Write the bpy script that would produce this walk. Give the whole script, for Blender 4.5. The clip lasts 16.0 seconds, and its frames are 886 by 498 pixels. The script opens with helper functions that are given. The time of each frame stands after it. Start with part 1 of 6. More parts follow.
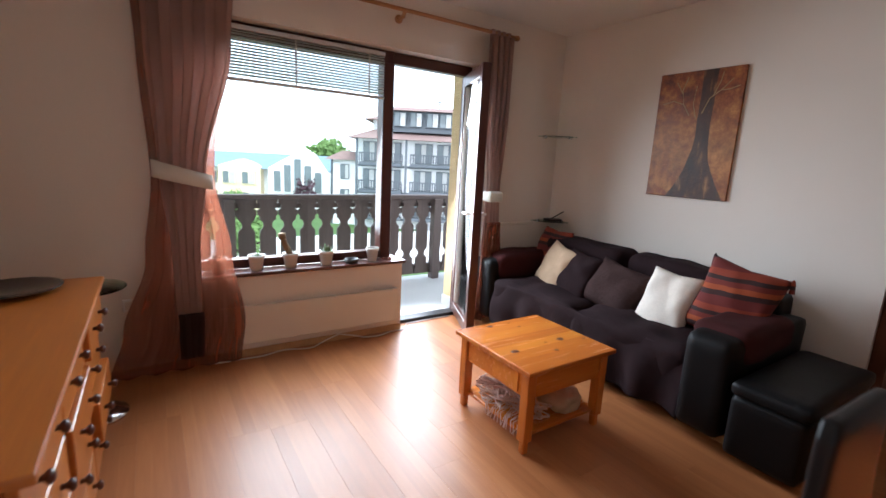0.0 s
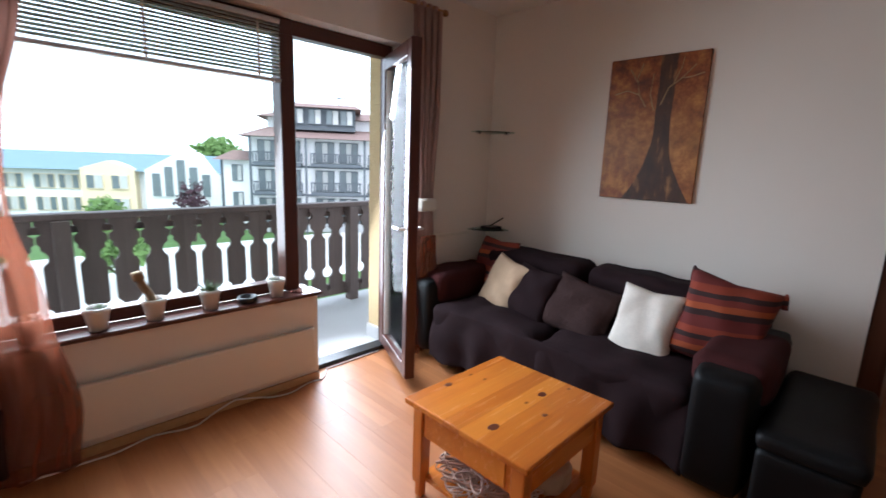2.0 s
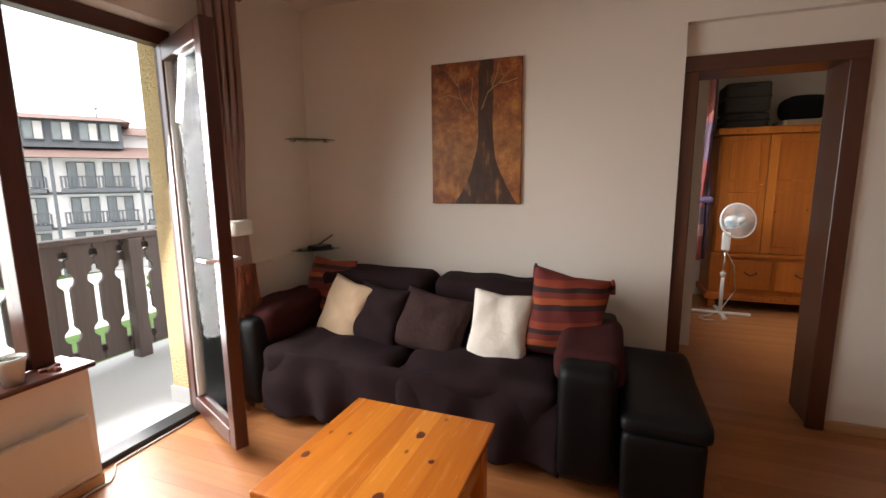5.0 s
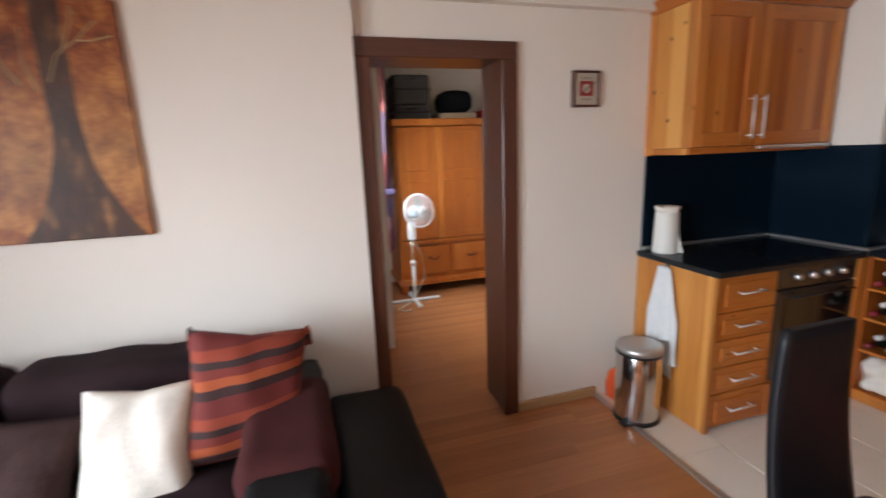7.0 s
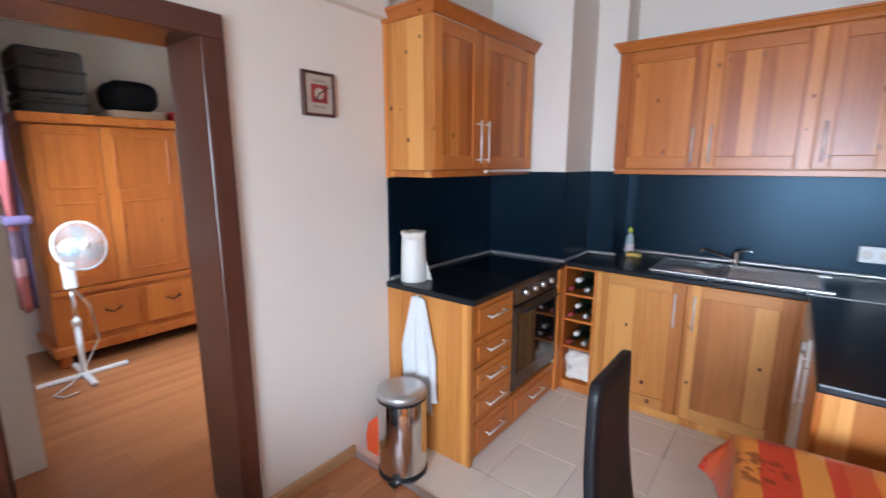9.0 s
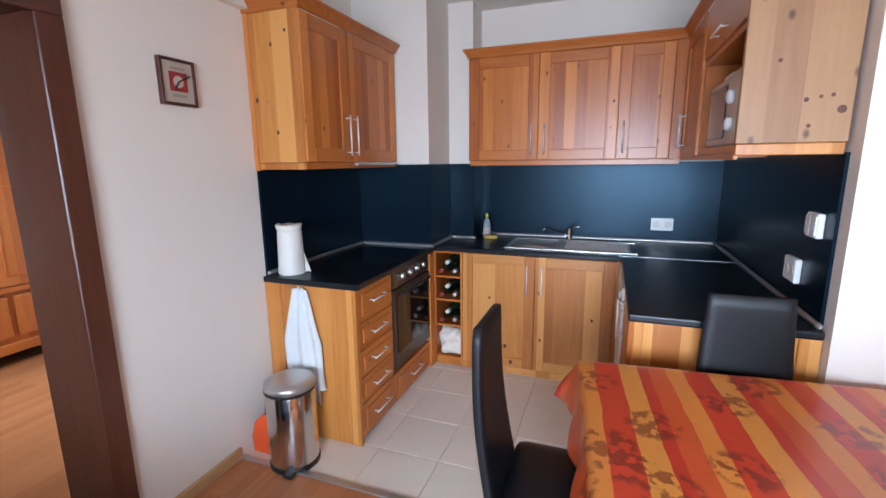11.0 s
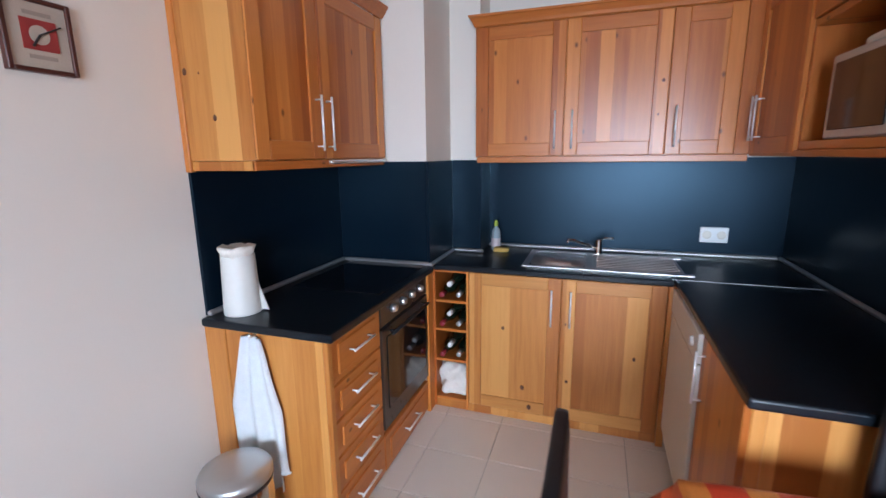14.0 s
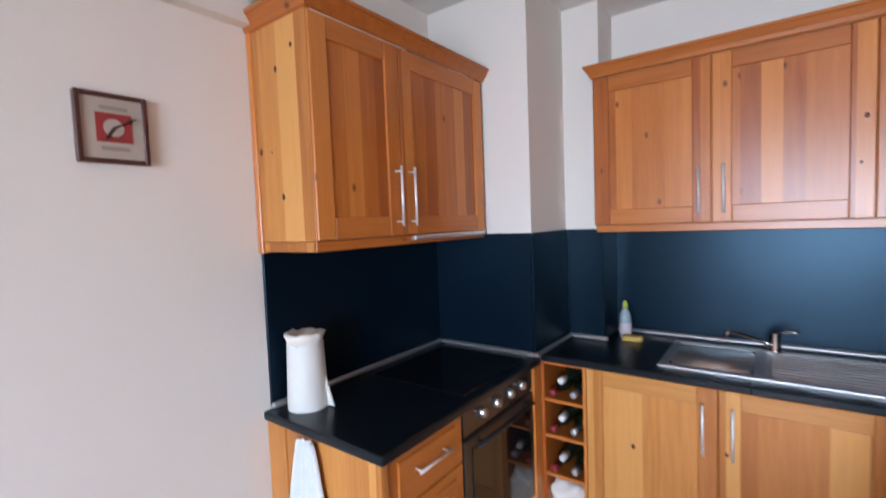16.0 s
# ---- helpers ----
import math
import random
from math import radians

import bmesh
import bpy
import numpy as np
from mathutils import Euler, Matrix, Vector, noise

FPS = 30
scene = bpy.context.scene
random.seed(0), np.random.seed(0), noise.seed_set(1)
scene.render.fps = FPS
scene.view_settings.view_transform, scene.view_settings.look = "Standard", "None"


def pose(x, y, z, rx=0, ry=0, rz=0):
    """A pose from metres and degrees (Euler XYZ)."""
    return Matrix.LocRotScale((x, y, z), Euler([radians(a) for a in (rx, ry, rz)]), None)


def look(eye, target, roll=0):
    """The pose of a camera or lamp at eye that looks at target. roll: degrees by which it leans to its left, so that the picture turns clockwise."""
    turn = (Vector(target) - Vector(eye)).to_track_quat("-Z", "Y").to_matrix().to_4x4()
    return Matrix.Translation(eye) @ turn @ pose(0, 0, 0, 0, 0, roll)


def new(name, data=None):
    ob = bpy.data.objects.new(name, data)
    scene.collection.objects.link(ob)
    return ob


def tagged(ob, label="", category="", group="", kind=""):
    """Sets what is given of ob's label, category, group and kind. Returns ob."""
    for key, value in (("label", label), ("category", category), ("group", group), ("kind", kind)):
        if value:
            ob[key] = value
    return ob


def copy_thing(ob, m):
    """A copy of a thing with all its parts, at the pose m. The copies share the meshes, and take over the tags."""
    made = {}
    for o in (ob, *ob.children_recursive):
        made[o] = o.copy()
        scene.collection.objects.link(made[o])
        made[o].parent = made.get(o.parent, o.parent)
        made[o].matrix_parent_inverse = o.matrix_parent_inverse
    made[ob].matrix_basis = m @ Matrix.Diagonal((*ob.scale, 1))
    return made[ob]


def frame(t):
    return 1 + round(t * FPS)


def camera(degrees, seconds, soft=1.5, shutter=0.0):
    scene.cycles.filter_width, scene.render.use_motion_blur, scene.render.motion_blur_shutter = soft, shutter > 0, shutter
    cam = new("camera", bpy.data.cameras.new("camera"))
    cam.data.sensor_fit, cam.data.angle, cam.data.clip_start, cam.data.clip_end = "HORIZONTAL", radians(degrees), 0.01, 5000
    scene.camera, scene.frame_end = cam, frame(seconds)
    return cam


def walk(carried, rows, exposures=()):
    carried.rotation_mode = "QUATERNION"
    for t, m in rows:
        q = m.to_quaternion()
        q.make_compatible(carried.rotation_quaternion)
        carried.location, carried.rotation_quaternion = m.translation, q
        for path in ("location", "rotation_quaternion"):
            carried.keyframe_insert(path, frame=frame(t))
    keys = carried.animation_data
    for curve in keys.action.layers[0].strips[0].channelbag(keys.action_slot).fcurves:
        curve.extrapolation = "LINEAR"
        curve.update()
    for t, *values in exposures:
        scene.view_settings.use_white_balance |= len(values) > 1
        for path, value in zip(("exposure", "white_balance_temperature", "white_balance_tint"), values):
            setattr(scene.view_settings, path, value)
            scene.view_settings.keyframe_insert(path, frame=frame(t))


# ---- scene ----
cam = camera(89.4, 16.0, shutter=0.5)
PATH = [
    (0, (0.462, 0.26, 1.406), (1.539, 1.9, 1.02), 3.0),
    (0.5, (0.534, 0.482, 1.416), (1.675, 2.083, 1.046), 2.5),
    (1, (0.586, 0.647, 1.408), (1.726, 2.247, 1.03), 1.8),
    (1.5, (0.667, 0.805, 1.41), (1.928, 2.309, 1.024), 2.1),
    (2, (0.757, 0.937, 1.423), (2.152, 2.319, 1.045), 2.1),
    (2.5, (0.826, 1.047, 1.411), (2.407, 2.216, 1.046), 3.0),
    (3, (0.834, 1.183, 1.434), (2.57, 2.112, 1.085), 0.6),
    (3.5, (0.858, 1.231, 1.43), (2.66, 2.026, 1.079), 0.3),
    (3.7, (0.859, 1.199, 1.382), (2.67, 1.985, 1.062), -0.2),
    (6, (1.237, 1.254, 1.416), (3.138, 1.742, 1.036), -0.4),
    (6.5, (1.473, 1.195, 1.441), (3.431, 1.223, 1.034), 0.2),
    (7, (1.661, 1.173, 1.512), (3.538, 0.621, 1.095), -2.3),
    (7.5, (1.837, 1.105, 1.531), (3.567, 0.205, 1.088), -0.5),
    (8, (2.021, 0.998, 1.495), (3.652, -0.088, 1.098), -0.2),
    (8.5, (2.099, 0.936, 1.507), (3.57, -0.361, 1.115), 0.5),
    (9, (2.154, 0.973, 1.522), (3.368, -0.572, 1.147), 0.0),
    (9.5, (2.174, 1.069, 1.51), (3.106, -0.661, 1.136), -0.3),
    (10, (2.134, 1.145, 1.493), (2.884, -0.67, 1.12), 0.4),
    (10.2, (2.132, 1.165, 1.487), (2.824, -0.674, 1.119), 0.7),
    (12.3, (2.167, 0.99, 1.479), (2.869, -0.837, 1.071), -2.0),
    (12.5, (2.144, 0.925, 1.475), (2.843, -0.904, 1.064), -1.8),
    (13, (2.184, 0.784, 1.496), (2.883, -1.042, 1.076), -0.6),
    (13.5, (2.273, 0.671, 1.486), (2.947, -1.163, 1.058), 0.4),
    (14, (2.432, 0.561, 1.499), (3.066, -1.291, 1.091), -0.7),
    (14.5, (2.499, 0.48, 1.501), (3.13, -1.372, 1.088), -0.6),
    (15, (2.474, 0.343, 1.491), (3.305, -1.432, 1.096), -1.6),
    (15.5, (2.427, 0.239, 1.507), (3.447, -1.452, 1.189), -1.6),
    (16, (2.408, 0.168, 1.534), (3.596, -1.436, 1.415), -2.2),
]
# seconds, stops, kelvin, tint
EXPOSURES = [
    (0.0, 0.25, 5800, 11), (1.0, 0.0, 5500, 10), (2.0, -0.05, 5700, 11), (3.5, 0.03, 6600, 14), (6.0, 0.42, 7000, 15), (6.5, 0.88, 6600, 14), (7.0, 1.0, 6000, 11),
    (8.0, 1.15, 5500, 11), (8.5, 1.25, 5500, 11), (9.0, 1.5, 5350, 11), (10.0, 1.46, 5300, 11), (12.5, 1.34, 5200, 11), (16.0, 1.55, 5250, 11),
]
walk(cam, [(t, look(eye, target, roll)) for t, eye, target, roll in PATH], EXPOSURES)

# ---- light ----
world = bpy.data.worlds.new("sky")
scene.world = world
world.use_nodes = True
wn = world.node_tree
sky = wn.nodes.new("ShaderNodeTexSky")
sky.sky_type = "NISHITA"
sky.sun_disc = False
sky.sun_elevation = radians(50)
sky.sun_rotation = radians(200)
sky.air_density, sky.dust_density = 1.0, 4.0
sky_bg = wn.nodes["Background"]
sky_bg.inputs[1].default_value = 0.1
wn.links.new(sky.outputs[0], sky_bg.inputs[0])
cloud = wn.nodes.new("ShaderNodeBackground")
cloud.inputs[0].default_value, cloud.inputs[1].default_value = (0.88, 0.95, 1.0, 1), 2.6
both = wn.nodes.new("ShaderNodeAddShader")
wn.links.new(sky_bg.outputs[0], both.inputs[0])
wn.links.new(cloud.outputs[0], both.inputs[1])
wn.links.new(both.outputs[0], wn.nodes["World Output"].inputs[0])
sun = new("sun", bpy.data.lights.new("sun", "SUN"))
sun.data.energy, sun.data.angle, sun.data.color = 1.5, radians(12), (1.0, 0.97, 0.92)
sun.matrix_world = look((0, 0, 30), (5, 18, 0))


def window_light(name, x, y, z, w, h, watts, fall=0.45, color=(0.93, 0.97, 1.0)):
    """Daylight entering through an opening in a north wall."""
    ob = new(name, bpy.data.lights.new(name, "AREA"))
    ob.data.shape, ob.data.size, ob.data.size_y = "RECTANGLE", w, h
    ob.data.energy, ob.data.color = watts, color
    ob.matrix_world = look((x, y, z), (x, y - 1, z - fall))
    ob.data.spread = radians(130)
    return ob


window_light("window_daylight", 1.3, 3.72, 1.35, 1.3, 1.3, 36)
window_light("balcony_door_daylight", 2.47, 3.72, 1.15, 0.6, 1.9, 32)
window_light("bedroom_daylight", 5.65, 0.75, 1.6, 0.9, 1.2, 13, 0.8)


# ---- materials ----
def mat(name, rough=0.5, metal=0.0, color=(0.8, 0.8, 0.8)):
    m = bpy.data.materials.new(name)
    m.use_nodes = True
    b = m.node_tree.nodes["Principled BSDF"]
    b.inputs["Roughness"].default_value = rough
    b.inputs["Metallic"].default_value = metal
    b.inputs["Base Color"].default_value = (*color, 1)
    return m


class Nodes:
    """Small shorthand for one material's node tree."""

    def __init__(self, m):
        self.t = m.node_tree
        self.b = self.t.nodes["Principled BSDF"]
        self.co = self.add("ShaderNodeTexCoord").outputs["Object"]

    def add(self, kind, **values):
        n = self.t.nodes.new(kind)
        for k, v in values.items():
            n.inputs[k.replace("_", " ")].default_value = v
        return n

    def to(self, a, b):
        self.t.links.new(a, b)

    def scaled(self, s, src=None):
        n = self.add("ShaderNodeMapping", Scale=s)
        self.to(src or self.co, n.inputs[0])
        return n.outputs[0]

    def noise(self, scale, detail=3.0, stretch=(1, 1, 1), src=None, rough=0.5):
        n = self.add("ShaderNodeTexNoise", Scale=scale, Detail=detail, Roughness=rough)
        self.to(self.scaled(stretch, src), n.inputs["Vector"])
        return n.outputs["Fac"]

    def ramp(self, fac, *stops):
        n = self.add("ShaderNodeValToRGB")
        e = n.color_ramp.elements
        while len(e) < len(stops):
            e.new(0.5)
        for s, (p, c) in zip(e, stops):
            s.position, s.color = p, (*c, 1)
        self.to(fac, n.inputs[0])
        return n.outputs[0]

    def mix(self, fac, a, b, mode="MIX"):
        n = self.t.nodes.new("ShaderNodeMix")
        n.data_type, n.blend_type = "RGBA", mode
        for v, i in ((fac, 0), (a, 6), (b, 7)):
            if isinstance(v, (int, float)):
                n.inputs[i].default_value = v
            elif isinstance(v, tuple):
                n.inputs[i].default_value = (*v, 1)
            else:
                self.to(v, n.inputs[i])
        return n.outputs[2]

    def math(self, op, a, b=0.0):
        n = self.t.nodes.new("ShaderNodeMath")
        n.operation = op
        for i, v in enumerate((a, b)):
            if isinstance(v, (int, float)):
                n.inputs[i].default_value = v
            else:
                self.to(v, n.inputs[i])
        return n.outputs[0]

    def axis(self, i, src=None):
        n = self.add("ShaderNodeSeparateXYZ")
        self.to(src or self.co, n.inputs[0])
        return n.outputs[i]

    def color(self, c):
        self.to(c, self.b.inputs["Base Color"])

    def rough(self, fac, lo, hi):
        n = self.add("ShaderNodeMapRange", To_Min=lo, To_Max=hi)
        self.to(fac, n.inputs[0])
        self.to(n.outputs[0], self.b.inputs["Roughness"])

    def bump(self, h, strength=0.2, dist=0.002):
        n = self.add("ShaderNodeBump", Strength=strength, Distance=dist)
        self.to(h, n.inputs["Height"])
        self.to(n.outputs[0], self.b.inputs["Normal"])


def scale3(c, k):
    return tuple(min(1.0, v * k) for v in c)


def plain(name, color, rough=0.5, metal=0.0, vary=0.12, size=30.0, bump=0.1, dist=0.001, patch=0.08):
    """Paint, plastic, metal, plaster: a colour with faint large and small variation."""
    m = mat(name, rough, metal)
    n = Nodes(m)
    big, small = n.noise(1.7, 3), n.noise(size, 4)
    c = n.mix(big, scale3(color, 1 - vary), scale3(color, 1 + vary * 0.5))
    n.color(n.mix(n.math("MULTIPLY", small, 0.35), c, scale3(color, 1 - vary * 1.5)))
    n.rough(small, max(0.03, rough - patch), min(1, rough + patch))
    if bump:
        n.bump(small, bump, dist)
    return m


def wood(name, light, mid, dark, grain="Z", stave=0.09, across="X", rough=0.35, knots=0.5, vary=0.5):
    """Solid or glued wood: staves of differing tone, streaked grain along one axis, dark knots."""
    m = mat(name, rough)
    n = Nodes(m)
    ia, ig = "XYZ".index(across), "XYZ".index(grain)
    step = n.math("FLOOR", n.math("DIVIDE", n.axis(ia), stave))
    wn_ = n.add("ShaderNodeTexWhiteNoise")
    wn_.noise_dimensions = "1D"
    oi = n.add("ShaderNodeObjectInfo")
    n.to(n.math("ADD", step, n.math("MULTIPLY", oi.outputs["Random"], 37.0)), wn_.inputs["W"])
    s = [14.0, 14.0, 14.0]
    s[ig] = 0.9
    off = n.add("ShaderNodeVectorMath")
    n.to(n.co, off.inputs[0])
    n.to(wn_.outputs["Color"], off.inputs[1])
    streak = n.noise(3.0, 5, tuple(s), off.outputs[0], 0.65)
    fine = n.noise(14.0, 3, tuple(s), off.outputs[0])
    tone = n.math("ADD", n.math("MULTIPLY", n.math("SUBTRACT", wn_.outputs["Value"], 0.5), vary), n.math("ADD", 0.15, n.math("MULTIPLY", streak, 0.8)))
    c = n.ramp(tone, (0.15, dark), (0.55, mid), (0.95, light))
    c = n.mix(n.math("MULTIPLY", fine, 0.15), c, scale3(mid, 0.65))
    if knots:
        v = n.add("ShaderNodeTexVoronoi", Scale=1.0)
        v.voronoi_dimensions = "2D"
        flat = n.add("ShaderNodeCombineXYZ")
        n.to(n.math("MULTIPLY", n.axis(ia, off.outputs[0]), 6.5), flat.inputs[0])
        n.to(n.math("MULTIPLY", n.axis(ig, off.outputs[0]), 4.0), flat.inputs[1])
        n.to(flat.outputs[0], v.inputs["Vector"])
        kn = n.ramp(v.outputs["Distance"], (0.025, (1, 1, 1)), (0.07 * knots + 0.03, (0, 0, 0)))
        gate = n.math("GREATER_THAN", n.axis(0, v.outputs["Color"]), 0.7)
        c = n.mix(n.math("MULTIPLY", n.math("MULTIPLY", kn, gate), 0.85), c, scale3(dark, 0.25))
    n.color(c)
    n.rough(streak, rough - 0.06, rough + 0.08)
    n.bump(fine, 0.06, 0.0006)
    return m


def fabric(name, color, rough=0.9, weave=260.0, vary=0.25, bump=0.5, dist=0.003, big=9.0):
    m = mat(name, rough)
    n = Nodes(m)
    fold, w = n.noise(big, 4), n.noise(weave, 2)
    c = n.mix(fold, scale3(color, 1 - vary), scale3(color, 1 + vary))
    n.color(n.mix(n.math("MULTIPLY", w, 0.4), c, scale3(color, 0.6)))
    n.bump(n.math("ADD", n.math("MULTIPLY", fold, 1.0), n.math("MULTIPLY", w, 0.25)), bump, dist)
    n.b.inputs["Specular IOR Level"].default_value = 0.15
    return m


def stripes(name, axis, period, colors, rough=0.85, blotch=None):
    """Woven stripes along one axis, repeating; colours as (share, colour)."""
    m = mat(name, rough)
    n = Nodes(m)
    wob = n.math("MULTIPLY", n.noise(6, 2), 0.02)
    f = n.math("FRACT", n.math("DIVIDE", n.math("ADD", n.axis(axis), n.math("ADD", wob, 10.0)), period))
    r = n.add("ShaderNodeValToRGB")
    r.color_ramp.interpolation = "CONSTANT"
    e = r.color_ramp.elements
    while len(e) < len(colors):
        e.new(0.5)
    for s, (p, c) in zip(e, colors):
        s.position, s.color = p, (*c, 1)
    n.to(f, r.inputs[0])
    c = n.mix(n.math("MULTIPLY", n.noise(220, 2), 0.35), r.outputs[0], (0.05, 0.02, 0.02))
    if blotch:
        v = n.add("ShaderNodeTexVoronoi", Scale=4.2)
        v.voronoi_dimensions = "2D"
        n.to(n.co, v.inputs["Vector"])
        ring = n.ramp(v.outputs["Distance"], (0.0, (1, 1, 1)), (0.26, (1, 1, 1)), (0.34, (0, 0, 0)))
        lines = n.ramp(n.noise(30, 3), (0.47, (0, 0, 0)), (0.53, (1, 1, 1)))
        c = n.mix(n.math("MULTIPLY", n.math("MULTIPLY", ring, lines), 0.7), c, blotch)
    n.color(c)
    n.bump(n.noise(9, 3), 0.3, 0.006)
    return m


def glass(name, tint=(0.96, 0.99, 0.98), rough=0.0, see=0.86):
    """Thin clear pane: mostly lets light straight through, with a mirror-like sheen."""
    m = bpy.data.materials.new(name)
    m.use_nodes = True
    t = m.node_tree
    t.nodes.remove(t.nodes["Principled BSDF"])
    tr, gl, mx, fr = (t.nodes.new("ShaderNode" + k) for k in ("BsdfTransparent", "BsdfGlossy", "MixShader", "Fresnel"))
    tr.inputs[0].default_value = (*tint, 1)
    gl.inputs["Roughness"].default_value = rough
    fr.inputs[0].default_value = 1.07
    t.links.new(fr.outputs[0], mx.inputs[0])
    t.links.new(tr.outputs[0], mx.inputs[1])
    t.links.new(gl.outputs[0], mx.inputs[2])
    t.links.new(mx.outputs[0], t.nodes["Material Output"].inputs[0])
    return m


def sheer(name, color, clear=0.45):
    """Thin curtain cloth: part see-through, part glowing with the light behind it."""
    m = bpy.data.materials.new(name)
    m.use_nodes = True
    t = m.node_tree
    b = t.nodes["Principled BSDF"]
    b.inputs["Base Color"].default_value = (*color, 1)
    b.inputs["Roughness"].default_value = 0.7
    tl, tr, m1, m2 = (t.nodes.new("ShaderNode" + k) for k in ("BsdfTranslucent", "BsdfTransparent", "MixShader", "MixShader"))
    tl.inputs[0].default_value = (*color, 1)
    m1.inputs[0].default_value = 0.5
    nz = t.nodes.new("ShaderNodeTexNoise")
    nz.inputs["Scale"].default_value = 5
    mr = t.nodes.new("ShaderNodeMapRange")
    mr.inputs["To Min"].default_value, mr.inputs["To Max"].default_value = clear * 0.6, clear * 1.3
    t.links.new(nz.outputs["Fac"], mr.inputs[0])
    t.links.new(mr.outputs[0], m2.inputs[0])
    t.links.new(b.outputs[0], m1.inputs[1])
    t.links.new(tl.outputs[0], m1.inputs[2])
    t.links.new(m1.outputs[0], m2.inputs[1])
    t.links.new(tr.outputs[0], m2.inputs[2])
    t.links.new(m2.outputs[0], t.nodes["Material Output"].inputs[0])
    return m


PAINT = plain("wall_paint", (0.79, 0.725, 0.645), 0.85, vary=0.05, size=120, bump=0.15)
CEIL = plain("ceiling_paint", (0.79, 0.76, 0.71), 0.9, vary=0.04, size=90)
WHITE = plain("white_enamel", (0.78, 0.77, 0.74), 0.4, vary=0.05, bump=0.03)
PLASTIC = plain("white_plastic", (0.8, 0.8, 0.78), 0.35, vary=0.04, bump=0.02)
RADIATOR = plain("cream_radiator", (0.72, 0.67, 0.58), 0.5, vary=0.04, bump=0.03)
FRAME = wood("dark_brown_frame", (0.115, 0.035, 0.02), (0.075, 0.02, 0.012), (0.04, 0.011, 0.008), "Z", 0.5, "X", 0.32, 0, 0.15)
FRAMEX = wood("dark_brown_rail", (0.115, 0.035, 0.02), (0.075, 0.02, 0.012), (0.04, 0.011, 0.008), "X", 0.5, "Z", 0.32, 0, 0.15)
DOORWOOD = wood("walnut_door", (0.15, 0.055, 0.028), (0.10, 0.034, 0.018), (0.06, 0.02, 0.011), "Z", 0.6, "Y", 0.3, 0, 0.2)
DOORWOODY = wood("walnut_lintel", (0.15, 0.055, 0.028), (0.10, 0.034, 0.018), (0.06, 0.02, 0.011), "Y", 0.6, "Z", 0.3, 0, 0.2)
LAMINATE = wood("oak_laminate", (0.5, 0.215, 0.08), (0.41, 0.16, 0.056), (0.33, 0.12, 0.04), "Y", 0.064, "X", 0.36, 0.0, 0.42)
TILE = plain("beige_tile", (0.8, 0.71, 0.6), 0.35, vary=0.1, size=14, bump=0.03)
GROUT = plain("grey_grout", (0.33, 0.28, 0.23), 0.9)
SKIRT = wood("oak_skirting", (0.55, 0.36, 0.18), (0.45, 0.27, 0.12), (0.34, 0.19, 0.08), "Y", 0.3, "Z", 0.4, 0, 0.3)
PINE = wood("honey_pine", (0.64, 0.234, 0.044), (0.5, 0.158, 0.024), (0.34, 0.0855, 0.0112), "Z", 0.07, "X", 0.3, 0.6, 0.8)
PINEY = wood("honey_pine_side", (0.64, 0.234, 0.044), (0.5, 0.158, 0.024), (0.34, 0.0855, 0.0112), "Z", 0.07, "Y", 0.3, 0.6, 0.8)
PINEX = wood("honey_pine_rail", (0.6, 0.211, 0.0384), (0.48, 0.149, 0.0224), (0.34, 0.09, 0.012), "X", 0.3, "Z", 0.3, 0.5, 0.3)
PINER = wood("honey_pine_drawer", (0.6, 0.211, 0.0384), (0.48, 0.149, 0.0224), (0.34, 0.09, 0.012), "Y", 0.3, "Z", 0.3, 0.5, 0.3)
PALE = wood("pale_pine_panel", (0.68, 0.33, 0.085), (0.56, 0.23, 0.046), (0.38, 0.125, 0.02), "Z", 0.1, "X", 0.35, 0, 0.95)
TABLEPINE = wood("varnished_pine", (0.72, 0.252, 0.032), (0.6, 0.18, 0.02), (0.44, 0.113, 0.0128), "X", 0.085, "Y", 0.25, 0.45, 0.6)
TABLEPINEZ = wood("varnished_pine_leg", (0.68, 0.225, 0.032), (0.56, 0.162, 0.0192), (0.42, 0.108, 0.012), "Z", 0.2, "X", 0.3, 0.3, 0.3)
ROD = wood("beech_rod", (0.5, 0.27, 0.11), (0.42, 0.2, 0.075), (0.32, 0.14, 0.05), "X", 0.3, "Z", 0.35, 0, 0.2)
WARDROBE = wood("orange_pine_wardrobe", (0.56, 0.18, 0.024), (0.45, 0.126, 0.0144), (0.32, 0.0765, 0.008), "Z", 0.12, "Y", 0.35, 0.5, 0.4)
BALCONY = wood("dark_stained_board", (0.15, 0.11, 0.1), (0.11, 0.078, 0.07), (0.07, 0.048, 0.043), "Z", 0.3, "X", 0.6, 0, 0.3)
BLACKTOP = plain("black_worktop", (0.006, 0.009, 0.013), 0.3, vary=0.06, size=200, bump=0)
SPLASH = plain("dark_blue_splashback", (0.0025, 0.007, 0.014), 0.3, vary=0.08, size=4, bump=0, patch=0.02)
STEEL = plain("brushed_steel", (0.85, 0.84, 0.82), 0.4, 1.0, vary=0.08, size=70, bump=0.03)
POLISHED = plain("polished_steel", (0.7, 0.69, 0.67), 0.12, 1.0, vary=0.05, size=40, bump=0.02)
HANDLE = plain("satin_nickel", (0.9, 0.89, 0.87), 0.45, 0.65, vary=0.04, size=70, bump=0)
